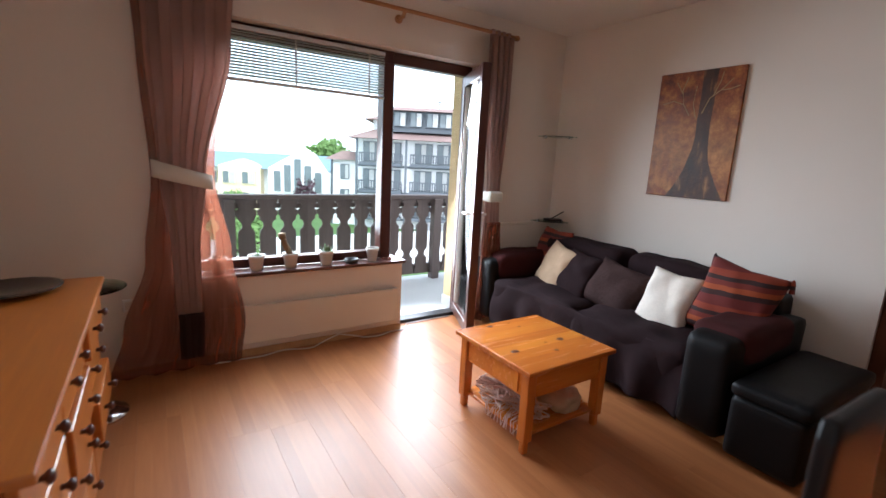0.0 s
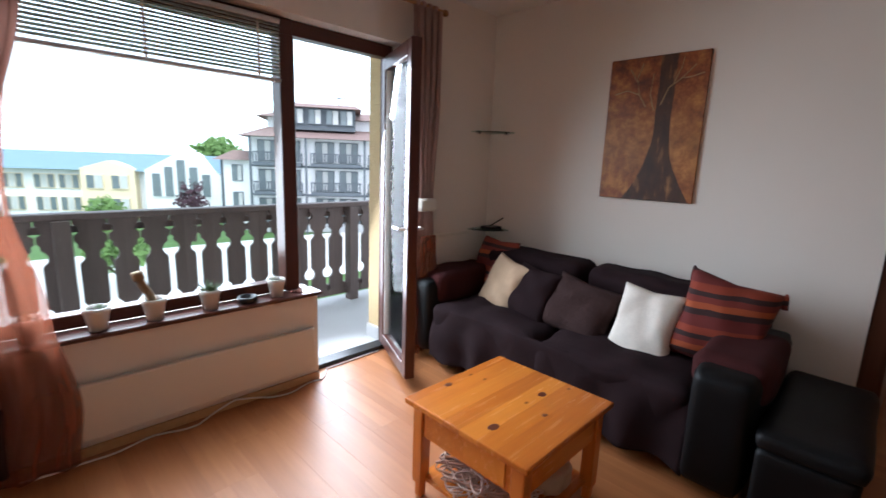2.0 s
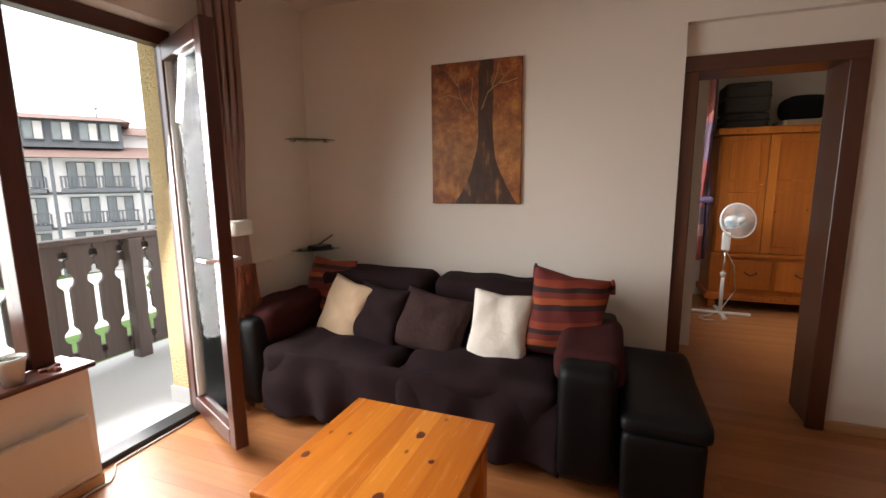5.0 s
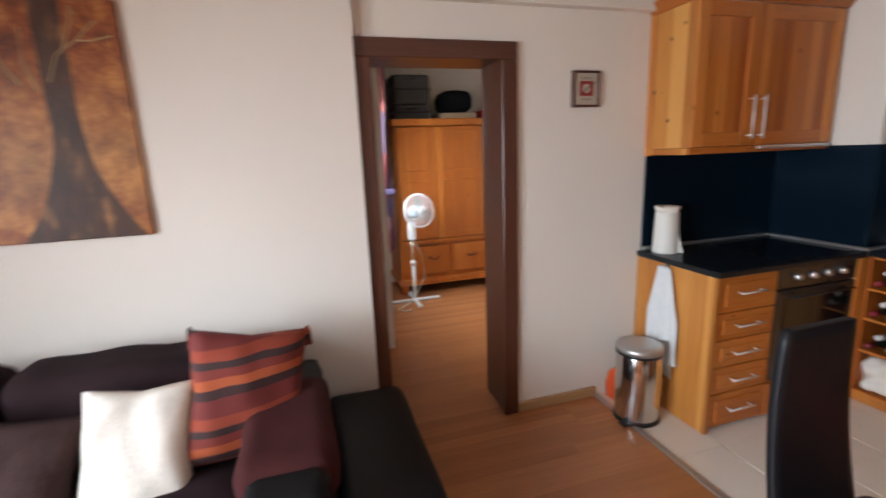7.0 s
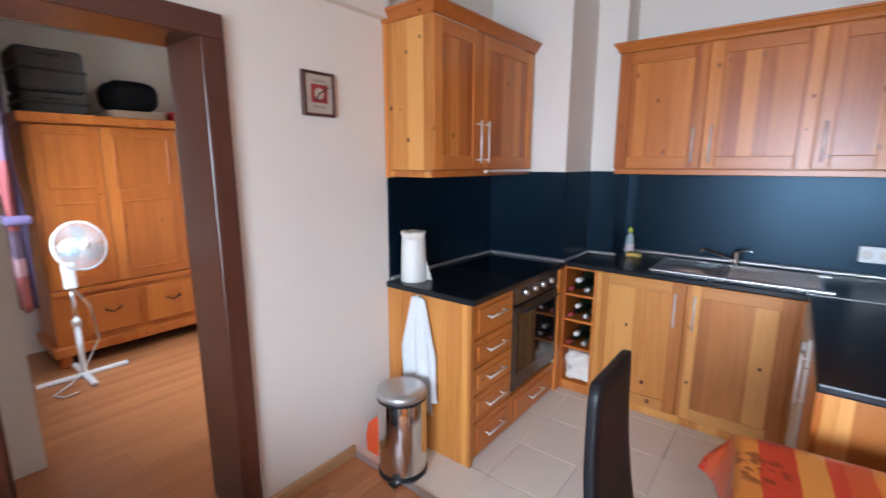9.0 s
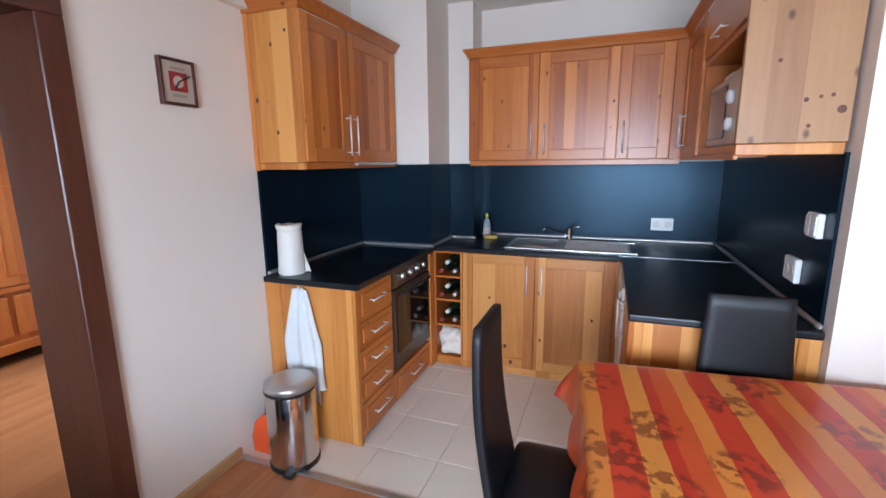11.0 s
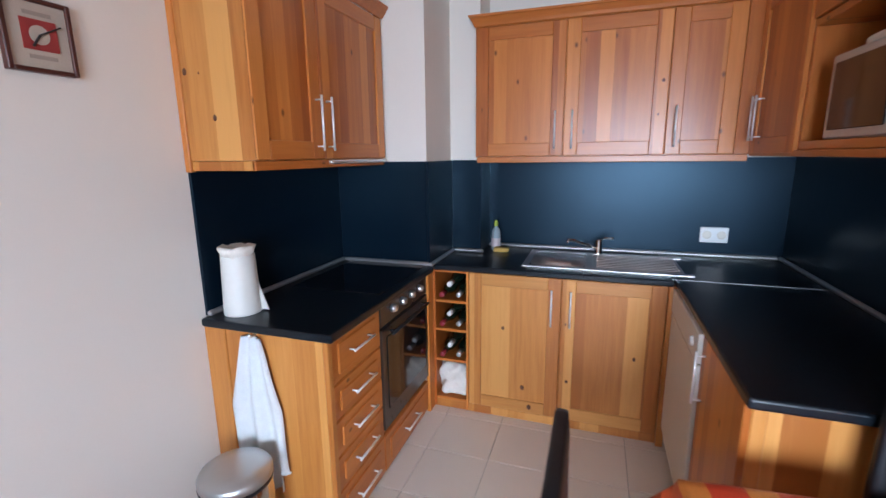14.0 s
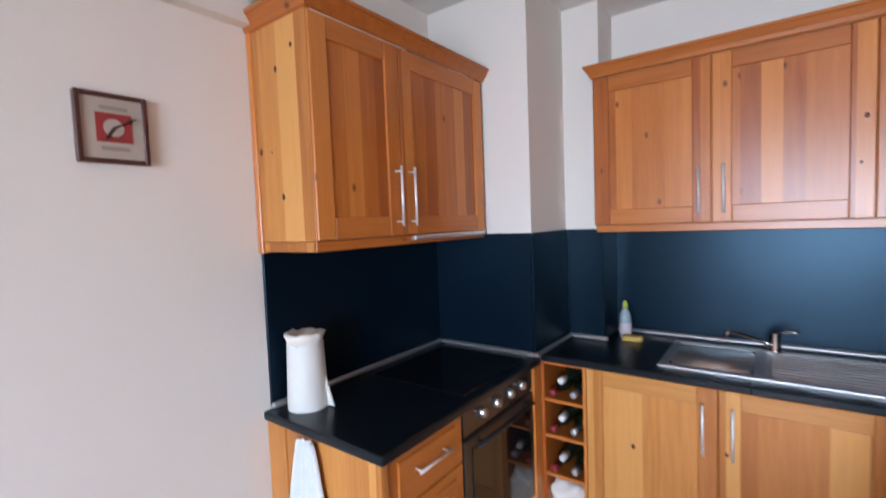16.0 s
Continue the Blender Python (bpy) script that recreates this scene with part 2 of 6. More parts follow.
# pale pine again, with the shade on a dim panel mixed into its tones
DIMPINE = wood("shaded_pine_panel", (0.44, 0.25, 0.11), (0.37, 0.195, 0.08), (0.27, 0.13, 0.05), "Z", 0.1, "X", 0.45, 0.8, 0.6)
CHROME = plain("chrome", (0.75, 0.75, 0.75), 0.12, 1.0, vary=0.03, bump=0)
ALU = plain("aluminium_strip", (0.55, 0.55, 0.54), 0.4, 0.9, vary=0.05, bump=0.02)
BLACK = plain("black_plastic", (0.012, 0.012, 0.013), 0.35, vary=0.2, bump=0.03)
BLACKGLASS = plain("black_glass", (0.008, 0.008, 0.009), 0.06, vary=0.1, bump=0)
LEATHER = plain("black_leather", (0.004, 0.004, 0.0045), 0.5, vary=0.25, size=160, bump=0.25, dist=0.002)
CHAIRSKIN = plain("dark_chair_leather", (0.009, 0.009, 0.011), 0.4, vary=0.2, size=180, bump=0.2)
THROW = fabric("dark_plum_throw", (0.02, 0.0095, 0.011), vary=0.5, bump=0.7, dist=0.012, big=7)
MAROON = fabric("maroon_throw", (0.055, 0.014, 0.014), vary=0.35, bump=0.5, dist=0.006)
KNIT = fabric("brown_knit", (0.045, 0.024, 0.022), weave=90, bump=0.9, dist=0.006, big=45)
CREAM = fabric("cream_quilted", (0.82, 0.76, 0.67), weave=120, vary=0.08, bump=0.6, dist=0.006, big=28)
BEIGE = fabric("beige_plush", (0.5, 0.35, 0.23), vary=0.2, big=16)
STRIPE = stripes("red_orange_stripe", 2, 0.2, ((0, (0.16, 0.018, 0.014)), (0.26, (0.035, 0.012, 0.012)), (0.4, (0.42, 0.085, 0.02)), (0.55, (0.2, 0.025, 0.015)), (0.7, (0.03, 0.012, 0.012)), (0.82, (0.3, 0.045, 0.016))))
MAUVE = sheer("mauve_curtain_cloth", (0.5, 0.33, 0.28), 0.05)
DARKCLOTH = fabric("dark_curtain_panel", (0.03, 0.017, 0.015), vary=0.2, bump=0.3)
SHEER = sheer("orange_sheer", (0.43, 0.155, 0.085), 0.5)
TIE = fabric("white_tieback", (0.72, 0.68, 0.6), vary=0.06)
for m_, level in ((LEATHER, 0.2), (CHAIRSKIN, 0.3)):
    m_.node_tree.nodes["Principled BSDF"].inputs["Specular IOR Level"].default_value = level
for m_ in (SPLASH, BLACKTOP):
    m_.node_tree.nodes["Principled BSDF"].inputs["Specular IOR Level"].default_value = 0.35
SPLASH.node_tree.nodes["Principled BSDF"].inputs["Specular Tint"].default_value = (0.5, 0.76, 1.0, 1)
SPLASH.node_tree.nodes["Principled BSDF"].inputs["Specular IOR Level"].default_value = 0.3
LAMINATE.node_tree.nodes["Principled BSDF"].inputs["Specular IOR Level"].default_value = 0.5
CLEAR = glass("clear_glass")
SHELFGLASS = glass("green_shelf_glass", (0.75, 0.85, 0.8))
CONCRETE = plain("balcony_screed", (0.5, 0.5, 0.49), 0.8, vary=0.1, size=40)
YELLOWPL = plain("ochre_plaster", (0.66, 0.5, 0.27), 0.95, vary=0.18, size=60, bump=0.9, dist=0.02)
CERAMIC = plain("white_pot_glaze", (0.72, 0.7, 0.64), 0.45, vary=0.08)
LEAF = plain("succulent_green", (0.09, 0.16, 0.05), 0.5, vary=0.4, size=50)
SOIL = plain("potting_soil", (0.05, 0.035, 0.025), 0.95, vary=0.4)
GRASS = plain("lawn", (0.08, 0.16, 0.035), 0.95, vary=0.4, size=3, bump=0.4, dist=0.05)
HWHITE = plain("white_render", (0.72, 0.72, 0.72), 0.9, vary=0.06, size=2)
HDARK = plain("dark_timber", (0.10, 0.115, 0.13), 0.7, vary=0.3, size=4)
HROOF = plain("red_brown_roof", (0.24, 0.16, 0.14), 0.85, vary=0.2, size=3)
BROOF = plain("blue_grey_roof", (0.16, 0.24, 0.30), 0.7, vary=0.15, size=3)
HYELLOW = plain("yellow_render", (0.7, 0.58, 0.4), 0.9, vary=0.06, size=2)
HGLASS = plain("far_window_glass", (0.16, 0.19, 0.2), 0.12, vary=0.3, size=1.2, bump=0)
HCURT = plain("net_curtain", (0.5, 0.5, 0.48), 0.8, vary=0.2, size=8)
HGREEN = plain("tree_leaf", (0.17, 0.28, 0.08), 0.8, vary=0.4, size=2)
HPURPLE = plain("purple_leaf", (0.06, 0.025, 0.035), 0.8, vary=0.4, size=2)
PAVING = plain("pale_paving", (0.62, 0.61, 0.58), 0.9, vary=0.1, size=3)
BARK = plain("bark", (0.08, 0.06, 0.045), 0.9, vary=0.3)

# ---- building helpers ----
ORG = {}


def thing(name, at, label, category, group="", kind=""):
    """A top-level thing: an empty at its base, which parents the parts."""
    e = new(name)
    e.empty_display_size = 0.1
    e.location = at
    ORG[e] = Vector(at)
    return tagged(e, label, category, group, kind)


def part(name, bm, material, parent=None, label="", smooth=False):
    """Links a bmesh, given in world metres, as one mesh object under a thing or a part."""
    org = ORG.get(parent, Vector((0, 0, 0)))
    bmesh.ops.translate(bm, verts=bm.verts, vec=-org)
    bmesh.ops.recalc_face_normals(bm, faces=bm.faces)
    me = bpy.data.meshes.new(name)
    bm.to_mesh(me)
    bm.free()
    if smooth:
        for p in me.polygons:
            p.use_smooth = True
    me.materials.append(material)
    ob = new(name, me)
    ob.parent = parent
    ORG[ob] = org
    return tagged(ob, label)


def box(x0, x1, y0, y1, z0, z1, bevel=0.003, bm=None, seg=1):
    one = bmesh.new()
    bmesh.ops.create_cube(one, size=1)
    for v in one.verts:
        v.co = Vector(((x0 + x1) / 2 + v.co.x * (x1 - x0), (y0 + y1) / 2 + v.co.y * (y1 - y0), (z0 + z1) / 2 + v.co.z * (z1 - z0)))
    b = min(bevel, 0.45 * min(abs(x1 - x0), abs(y1 - y0), abs(z1 - z0)))
    if b > 0:
        bmesh.ops.bevel(one, geom=one.edges[:], offset=b, segments=seg, affect="EDGES", profile=0.5)
    return one if bm is None else join(bm, one)


def join(bm, other):
    me = bpy.data.meshes.new("tmp")
    other.to_mesh(me)
    other.free()
    bm.from_mesh(me)
    bpy.data.meshes.remove(me)
    return bm


def moved(bm, m):
    bmesh.ops.transform(bm, matrix=m, verts=bm.verts)
    return bm


def lathe(cx, cy, profile, seg=24):
    """A turned body from (radius, z) pairs."""
    bm = bmesh.new()
    rings = [[bm.verts.new((cx + r * math.cos(2 * math.pi * i / seg), cy + r * math.sin(2 * math.pi * i / seg), z)) for i in range(seg)] for r, z in profile]
    for a, b in zip(rings, rings[1:]):
        for i in range(seg):
            bm.faces.new((a[i], a[(i + 1) % seg], b[(i + 1) % seg], b[i]))
    bm.faces.new(rings[0][::-1])
    bm.faces.new(rings[-1])
    return bm


def tube(points, r, seg=8, bm=None):
    """A round bar along a polyline."""
    bm = bm or bmesh.new()
    pts = [Vector(p) for p in points]
    rings = []
    for i, p in enumerate(pts):
        d = (pts[min(i + 1, len(pts) - 1)] - pts[max(i - 1, 0)]).normalized()
        q = d.to_track_quat("Z", "Y")
        rings.append([bm.verts.new(p + q @ Vector((r * math.cos(2 * math.pi * k / seg), r * math.sin(2 * math.pi * k / seg), 0))) for k in range(seg)])
    for a, b in zip(rings, rings[1:]):
        for k in range(seg):
            bm.faces.new((a[k], a[(k + 1) % seg], b[(k + 1) % seg], b[k]))
    bm.faces.new(rings[0][::-1])
    bm.faces.new(rings[-1])
    return bm


def prism(outline, y0, y1):
    """A flat outline of (x, z) pairs, extruded along y."""
    bm = bmesh.new()
    a = [bm.verts.new((x, y0, z)) for x, z in outline]
    b = [bm.verts.new((x, y1, z)) for x, z in outline]
    bm.faces.new(a)
    bm.faces.new(b[::-1])
    for i in range(len(a)):
        j = (i + 1) % len(a)
        bm.faces.new((a[i], a[j], b[j], b[i]))
    return bm


def soft_box(x0, x1, y0, y1, z0, z1, r=0.04, amp=0.008, freq=4.0, cuts=10, seed=0.0, sag=0.0):
    """An upholstered block: rounded, subdivided, a little uneven."""
    bm = bmesh.new()
    bmesh.ops.create_cube(bm, size=2)
    bmesh.ops.subdivide_edges(bm, edges=bm.edges[:], cuts=cuts, use_grid_fill=True)
    c = Vector(((x0 + x1) / 2, (y0 + y1) / 2, (z0 + z1) / 2))
    h = Vector(((x1 - x0) / 2, (y1 - y0) / 2, (z1 - z0) / 2))
    for v in bm.verts:
        p = Vector((v.co.x * h.x, v.co.y * h.y, v.co.z * h.z))
        q = Vector([max(-h[i] + r, min(h[i] - r, p[i])) for i in range(3)])
        d = p - q
        if d.length > 1e-6:
            p = q + d.normalized() * r
        crown = sag * (1 - v.co.x ** 2) * (1 - v.co.y ** 2) if v.co.z > 0.6 else 0
        p.z += crown
        k = noise.noise((p + c) * freq + Vector((seed, seed, 0))) * amp
        n = Vector((p.x / h.x, p.y / h.y, p.z / h.z)).normalized()
        v.co = c + p + n * k
    return bm


def handle_bar(x, y, z, length, out, along="Z", r=0.005):
    """A bar handle on two stand-offs; out is the vector away from the door."""
    o = Vector(out) * 0.03
    a = Vector((0, 0, 1)) if along == "Z" else (Vector((0, 1, 0)) if along == "Y" else Vector((1, 0, 0)))
    c = Vector((x, y, z))
    bm = tube([c + o - a * length / 2, c + o + a * length / 2], r)
    for s in (-0.42, 0.42):
        tube([c + a * length * s - Vector(out) * 0.002, c + a * length * s + o], r * 0.8, 6, bm)
    return bm


def structure(name, bm, material, label):
    ob = part(name, bm, material, None)
    return tagged(ob, label, name.split("_")[0], "", "structure")


# ---- the large structure ----
H = 2.6
floor = structure("floor", box(-0.3, 3.9, -0.72, 3.6, -0.16, -0.014, 0), GROUT, "warm oak laminate floor with a satin shine")
floor_kitchen = structure("floor_kitchen", box(1.3, 4.0, -2.55, -0.42, -0.15, -0.012, 0), GROUT, "beige square kitchen floor tiles with grey joints")
floor_bedroom = structure("floor_bedroom", box(3.9, 7.0, -1.6, 1.0, -0.17, -0.013, 0), GROUT, "oak laminate floor of the bedroom")
ceiling = structure("ceiling", box(-0.4, 4.0, -2.6, 3.8, H, H + 0.15, 0), CEIL, "plain off-white painted ceiling")
ceiling_bedroom = structure("ceiling_bedroom", box(4.0, 7.1, -1.7, 1.1, 2.56, 2.75, 0), CEIL, "plain off-white bedroom ceiling")

WY, WO = 3.43, 3.78
wn_bm = box(-0.4, 0.62, WY, WO, -0.1, H, 0)
box(0.62, 2.15, WY, WO, -0.1, 0.575, 0, wn_bm)
box(0.62, 2.82, WY, WO, 2.2, H, 0, wn_bm)
box(2.82, 4.1, WY, WO, -0.1, H, 0, wn_bm)
wall_north = structure("wall_north", wn_bm, PAINT, "cream painted window wall")
we = box(3.80, 4.13, 0.92, WY, -0.1, H, 0)
box(3.80, 3.85, -0.70, 0.92, 2.21, H, 0, we)
wall_east = structure("wall_east", we, PAINT, "cream painted wall behind the sofa")
wd = box(3.85, 4.13, -1.72, 0.135, -0.1, H, 0)
box(3.85, 4.13, 0.135, 0.92, 2.01, H, 0, wd)
wall_door = structure("wall_door", wd, PAINT, "white painted wall beside the bedroom door")
pier = box(3.30, 4.13, -2.6, -1.72, -0.1, H, 0)
box(3.115, 3.30, -2.6, -2.145, -0.1, H, 0, pier)
wall_pier = structure("wall_pier", pier, PAINT, "white painted boxed-in column in the kitchen corner")
wall_south = structure("wall_south", box(1.2, 3.115, -2.6, -2.385, -0.1, H, 0), PAINT, "white kitchen wall above dark splashback")
wall_kitchen = structure("wall_kitchen", box(1.15, 1.41, -2.385, -0.63, -0.1, H, 0), PAINT, "white wall at the side of the kitchen")
wall_back = structure("wall_back", box(-0.4, 1.15, -0.95, -0.63, -0.1, H, 0), PAINT, "plain cream wall behind the table")
wall_west = structure("wall_west", box(-0.45, -0.25, -0.63, WY, -0.1, H, 0), PAINT, "plain cream wall behind the chest of drawers")
wb = box(6.9, 7.1, -1.7, 1.1, -0.1, 2.56, 0)
box(4.13, 6.9, -1.7, -1.5, -0.1, 2.56, 0, wb)
box(4.13, 5.0, 0.95, 1.1, -0.1, 2.56, 0, wb)
box(5.0, 5.2, 0.62, 1.1, -0.1, 2.56, 0, wb)
box(5.2, 6.1, 0.62, 0.85, -0.1, 0.95, 0, wb)
box(5.2, 6.1, 0.62, 0.85, 2.25, 2.56, 0, wb)
box(6.1, 6.9, 0.62, 0.85, -0.1, 2.56, 0, wb)
wall_bedroom = structure("wall_bedroom", wb, PAINT, "plain pale bedroom walls")

# window and balcony door frames
window_1 = thing("window_1", (1.3, 3.58, 0.575), "large fixed window in dark brown frame above a sill", "window", kind="structure")
part("window_frame", box(0.62, 2.08, 3.54, 3.62, 2.11, 2.2, 0.004), FRAMEX, window_1)
part("window_frame", box(0.62, 2.0, 3.54, 3.62, 0.60, 0.665, 0.004), FRAMEX, window_1)
part("window_frame", box(0.62, 0.70, 3.54, 3.62, 0.665, 2.11, 0.004), FRAME, window_1)
part("window_post", box(1.99, 2.08, 3.52, 3.63, 0.6, 2.11, 0.005), FRAME, window_1)
part("pane", box(0.70, 1.99, 3.575, 3.583, 0.665, 2.11, 0), CLEAR, window_1).visible_shadow = False
part("window_sill", box(0.55, 2.165, 3.385, 3.54, 0.577, 0.60, 0.006), FRAMEX, window_1, "reddish brown wooden sill")
door_1 = thing("door_1", (2.76, 3.57, 0.0), "glazed balcony door standing open inwards, dark brown frame", "door", kind="structure")
part("door_frame", box(2.08, 2.82, 3.54, 3.62, 2.115, 2.197, 0.004), FRAMEX, door_1)
part("door_frame", box(2.775, 2.818, 3.54, 3.62, 0.03, 2.115, 0.004), FRAME, door_1)
part("door_frame", box(2.08, 2.15, 3.54, 3.62, 0.03, 0.6, 0.004), FRAME, door_1)
part("threshold", box(2.08, 2.82, 3.53, 3.64, -0.01, 0.03, 0.004), BLACK, door_1, "dark threshold with rubber seal")
leaf_m = Matrix.Translation((2.775, 3.55, 0)) @ pose(0, 0, 0, 0, 0, 67)
LW = 0.655


def leaf(name, x0, x1, z0, z1, t0, t1, material, label=""):
    return part(name, moved(box(-x1, -x0, -t1, -t0, z0, z1, 0.004), leaf_m), material, door_1, label)


stile = leaf("leaf_stile", 0.0, 0.075, 0.05, 2.11, -0.03, 0.035, FRAME)
leaf("leaf_stile", LW - 0.075, LW, 0.05, 2.11, -0.03, 0.035, FRAME)
leaf("leaf_rail", 0.075, LW - 0.075, 0.05, 0.14, -0.03, 0.035, FRAME)
leaf("leaf_rail", 0.075, LW - 0.075, 2.02, 2.11, -0.03, 0.035, FRAME)
leaf("glazing_bead", 0.075, 0.088, 0.14, 2.02, -0.02, 0.037, WHITE)
leaf("glazing_bead", LW - 0.088, LW - 0.075, 0.14, 2.02, -0.02, 0.037, WHITE)
leaf("pane", 0.075, LW - 0.075, 0.14, 2.02, 0.0, 0.006, CLEAR).visible_shadow = False
hb = tube([(-LW + 0.035, -0.03, 1.02), (-LW + 0.035, -0.075, 1.02), (-LW + 0.15, -0.075, 1.015)], 0.009)
part("door_handle", moved(hb, leaf_m), STEEL, door_1, "steel lever handle")
hb = tube([(-LW + 0.035, 0.03, 1.02), (-LW + 0.035, 0.075, 1.02), (-LW + 0.15, 0.075, 1.015)], 0.009)
part("door_handle", moved(hb, leaf_m), STEEL, door_1, "steel lever handle")

# bedroom door
door_2 = thing("door_2", (3.85, 0.51, 0.0), "dark walnut bedroom door standing open in its casing", "door", kind="structure")
part("casing", box(3.825, 3.852, 0.11, 0.195, 0, 1.955, 0.004), DOORWOOD, door_2)
part("casing", box(3.825, 3.852, 0.845, 0.918, 0, 1.955, 0.004), DOORWOOD, door_2)
part("casing", box(3.825, 3.852, 0.11, 0.918, 1.955, 2.04, 0.004), DOORWOODY, door_2)
part("jamb", box(3.852, 4.14, 0.135, 0.18, 0, 2.008, 0.003), DOORWOOD, door_2)
part("jamb", box(3.852, 4.14, 0.86, 0.918, 0, 2.008, 0.003), DOORWOOD, door_2)
part("jamb", box(3.852, 4.14, 0.18, 0.86, 1.965, 2.008, 0.003), DOORWOODY, door_2)
dl = Matrix.Translation((4.13, 0.855, 0)) @ pose(0, 0, 0, 0, 0, -4)
dleaf = part("door_leaf", moved(box(0.0, 0.62, -0.04, 0, 0.01, 1.96, 0.004), dl), DOORWOOD, door_2)
part("door_handle", moved(tube([(0.56, -0.04, 1.03), (0.56, -0.085, 1.03), (0.45, -0.085, 1.03)], 0.009), dl), STEEL, dleaf, "steel lever handle")

window_2 = thing("window_2", (5.65, 0.7, 0.95), "bright white-framed bedroom window", "window", kind="structure")
for a in ((5.2, 5.26, 0.98, 2.25), (6.04, 6.1, 0.98, 2.25)):
    part("window_frame", box(a[0], a[1], 0.68, 0.74, a[2], a[3]), WHITE, window_2)
for a in ((0.92, 0.98), (2.19, 2.25)):
    part("window_frame", box(5.2, 6.1, 0.68, 0.74, *a), WHITE, window_2)
part("pane", box(5.26, 6.04, 0.705, 0.711, 0.98, 2.19, 0), CLEAR, window_2).visible_shadow = False
part("handle", tube([(5.75, 0.62, 1.05), (5.75, 0.56, 1.05), (5.86, 0.56, 1.05)], 0.01), STEEL, window_2)

# skirting boards
for nm, b in (("baseboard_1", (3.83, 3.85, -0.42, 0.11)), ("baseboard_2", (3.786, 3.80, 0.92, 3.43)), ("baseboard_3", (-0.25, -0.236, -0.63, 3.43))):
    structure(nm, box(b[0], b[1], b[2], b[3], 0, 0.06, 0.004), SKIRT, "narrow oak skirting board")
structure("baseboard_4", box(2.83, 3.786, 3.414, 3.43, 0, 0.06, 0.004), SKIRT, "narrow oak skirting board")
structure("baseboard_5", box(0.0, 2.15, 3.414, 3.43, 0, 0.05, 0.004), SKIRT, "narrow oak skirting board below the radiator")
structure("trim_threshold", box(1.41, 3.85, -0.44, -0.405, -0.002, 0.008, 0.003), ALU, "grey metal strip between wood and tiles")

# balcony
structure("balcony_floor", box(-3, 7, 3.78, 5.0, -0.25, -0.02, 0), CONCRETE, "pale grey balcony floor")
structure("balcony_sill", box(2.06, 2.83, 3.64, 3.80, -0.03, 0.012, 0.004), CONCRETE, "pale grey outer door sill")
structure("outer_reveal", box(2.815, 2.99, 3.625, 3.81, -0.02, 2.55, 0.01), YELLOWPL, "rough ochre plaster pilaster beside the balcony door")
structure("outer_skirting", box(2.805, 3.0, 3.63, 3.82, -0.02, 0.12, 0.004), CONCRETE, "grey tile skirting of the pilaster")
structure("balcony_soffit", box(-3, 7, 3.78, 4.5, 2.75, 2.9, 0), CEIL, "pale slab above the balcony")
railing = thing("balcony_railing", (2.0, 4.85, -0.02), "dark stained wooden balcony railing with cut-out boards", "railing")
part("top_rail", box(-3, 7, 4.79, 4.91, 0.955, 1.0, 0.006), BALCONY, railing, "weathered pale-edged handrail")
part("lower_rail", box(-3, 7, 4.87, 4.91, 0.1, 0.16, 0.005), BALCONY, railing)
part("upper_rail", box(-3, 7, 4.87, 4.91, 0.86, 0.91, 0.005), BALCONY, railing)
for px in (-1.2, 1.05 - 0.0, 3.33, 5.6):
    part("post", box(px - 0.05, px + 0.05, 4.77, 4.87, -0.02, 0.955, 0.005), BALCONY, railing)


def rail_board():
    right = []
    for i in range(61):
        z = 0.05 + i * 0.9 / 60
        g = 0.022 if 0.12 < z < 0.8 else (0.03 if 0.855 < z < 0.91 else 0.004)
        for zc in (0.70, 0.30):
            if abs(z - zc) < 0.058:
                g = max(g, math.sqrt(0.058 ** 2 - (z - zc) ** 2))
        right.append((0.0975 - g, z))
    return prism(right + [(-x, z) for x, z in reversed(right)], 4.835, 4.86)


first = part("board", moved(rail_board(), Matrix.Translation((-2.5, 0, 0))), BALCONY, railing)
for i in range(1, 45):
    o = new("board", first.data)
    o.parent = railing
    o.location.x = i * 0.195

# ---- outside ----
structure("ground", box(-400, 600, 5.2, 800, -6.5, -5.5, 0), GRASS, "green lawn below the balcony")
structure("road", box(-60, 80, 24, 38, -5.5, -5.46, 0), PAVING, "grey paved drive across the lawn")
VIEW = pose(0, 0, 0, 0, 0, -33)


def out(bm):
    return moved(bm, VIEW)


def hotel_window(parent, u, z, w, h, d, frame_m, panes=2):
    win = part("window", out(box(u - w / 2, u + w / 2, d - 0.12, d + 0.1, z, z + h, 0)), frame_m, parent)
    for i in range(panes):
        a = u - w / 2 + 0.08 + i * (w - 0.08) / panes
        part("pane", out(box(a, a + (w - 0.08) / panes - 0.08, d - 0.15, d - 0.1, z + 0.08, z + h - 0.08, 0)), HCURT if i % 2 else HGLASS, win)


hotel = thing("apartment_building", VIEW @ Vector((2, 45, -5.5)), "white rendered apartment house with dark timber balconies", "building")
part("wall", out(box(-8.3, 16, 45, 57, -5.5, 3.2, 0)), HWHITE, hotel)
part("wall", out(box(-11.2, -8.3, 46.2, 56, -5.5, 1.0, 0)), HWHITE, hotel)
part("wall", out(box(-7.4, 8, 48.5, 56, 3.2, 5.2, 0)), HWHITE, hotel)


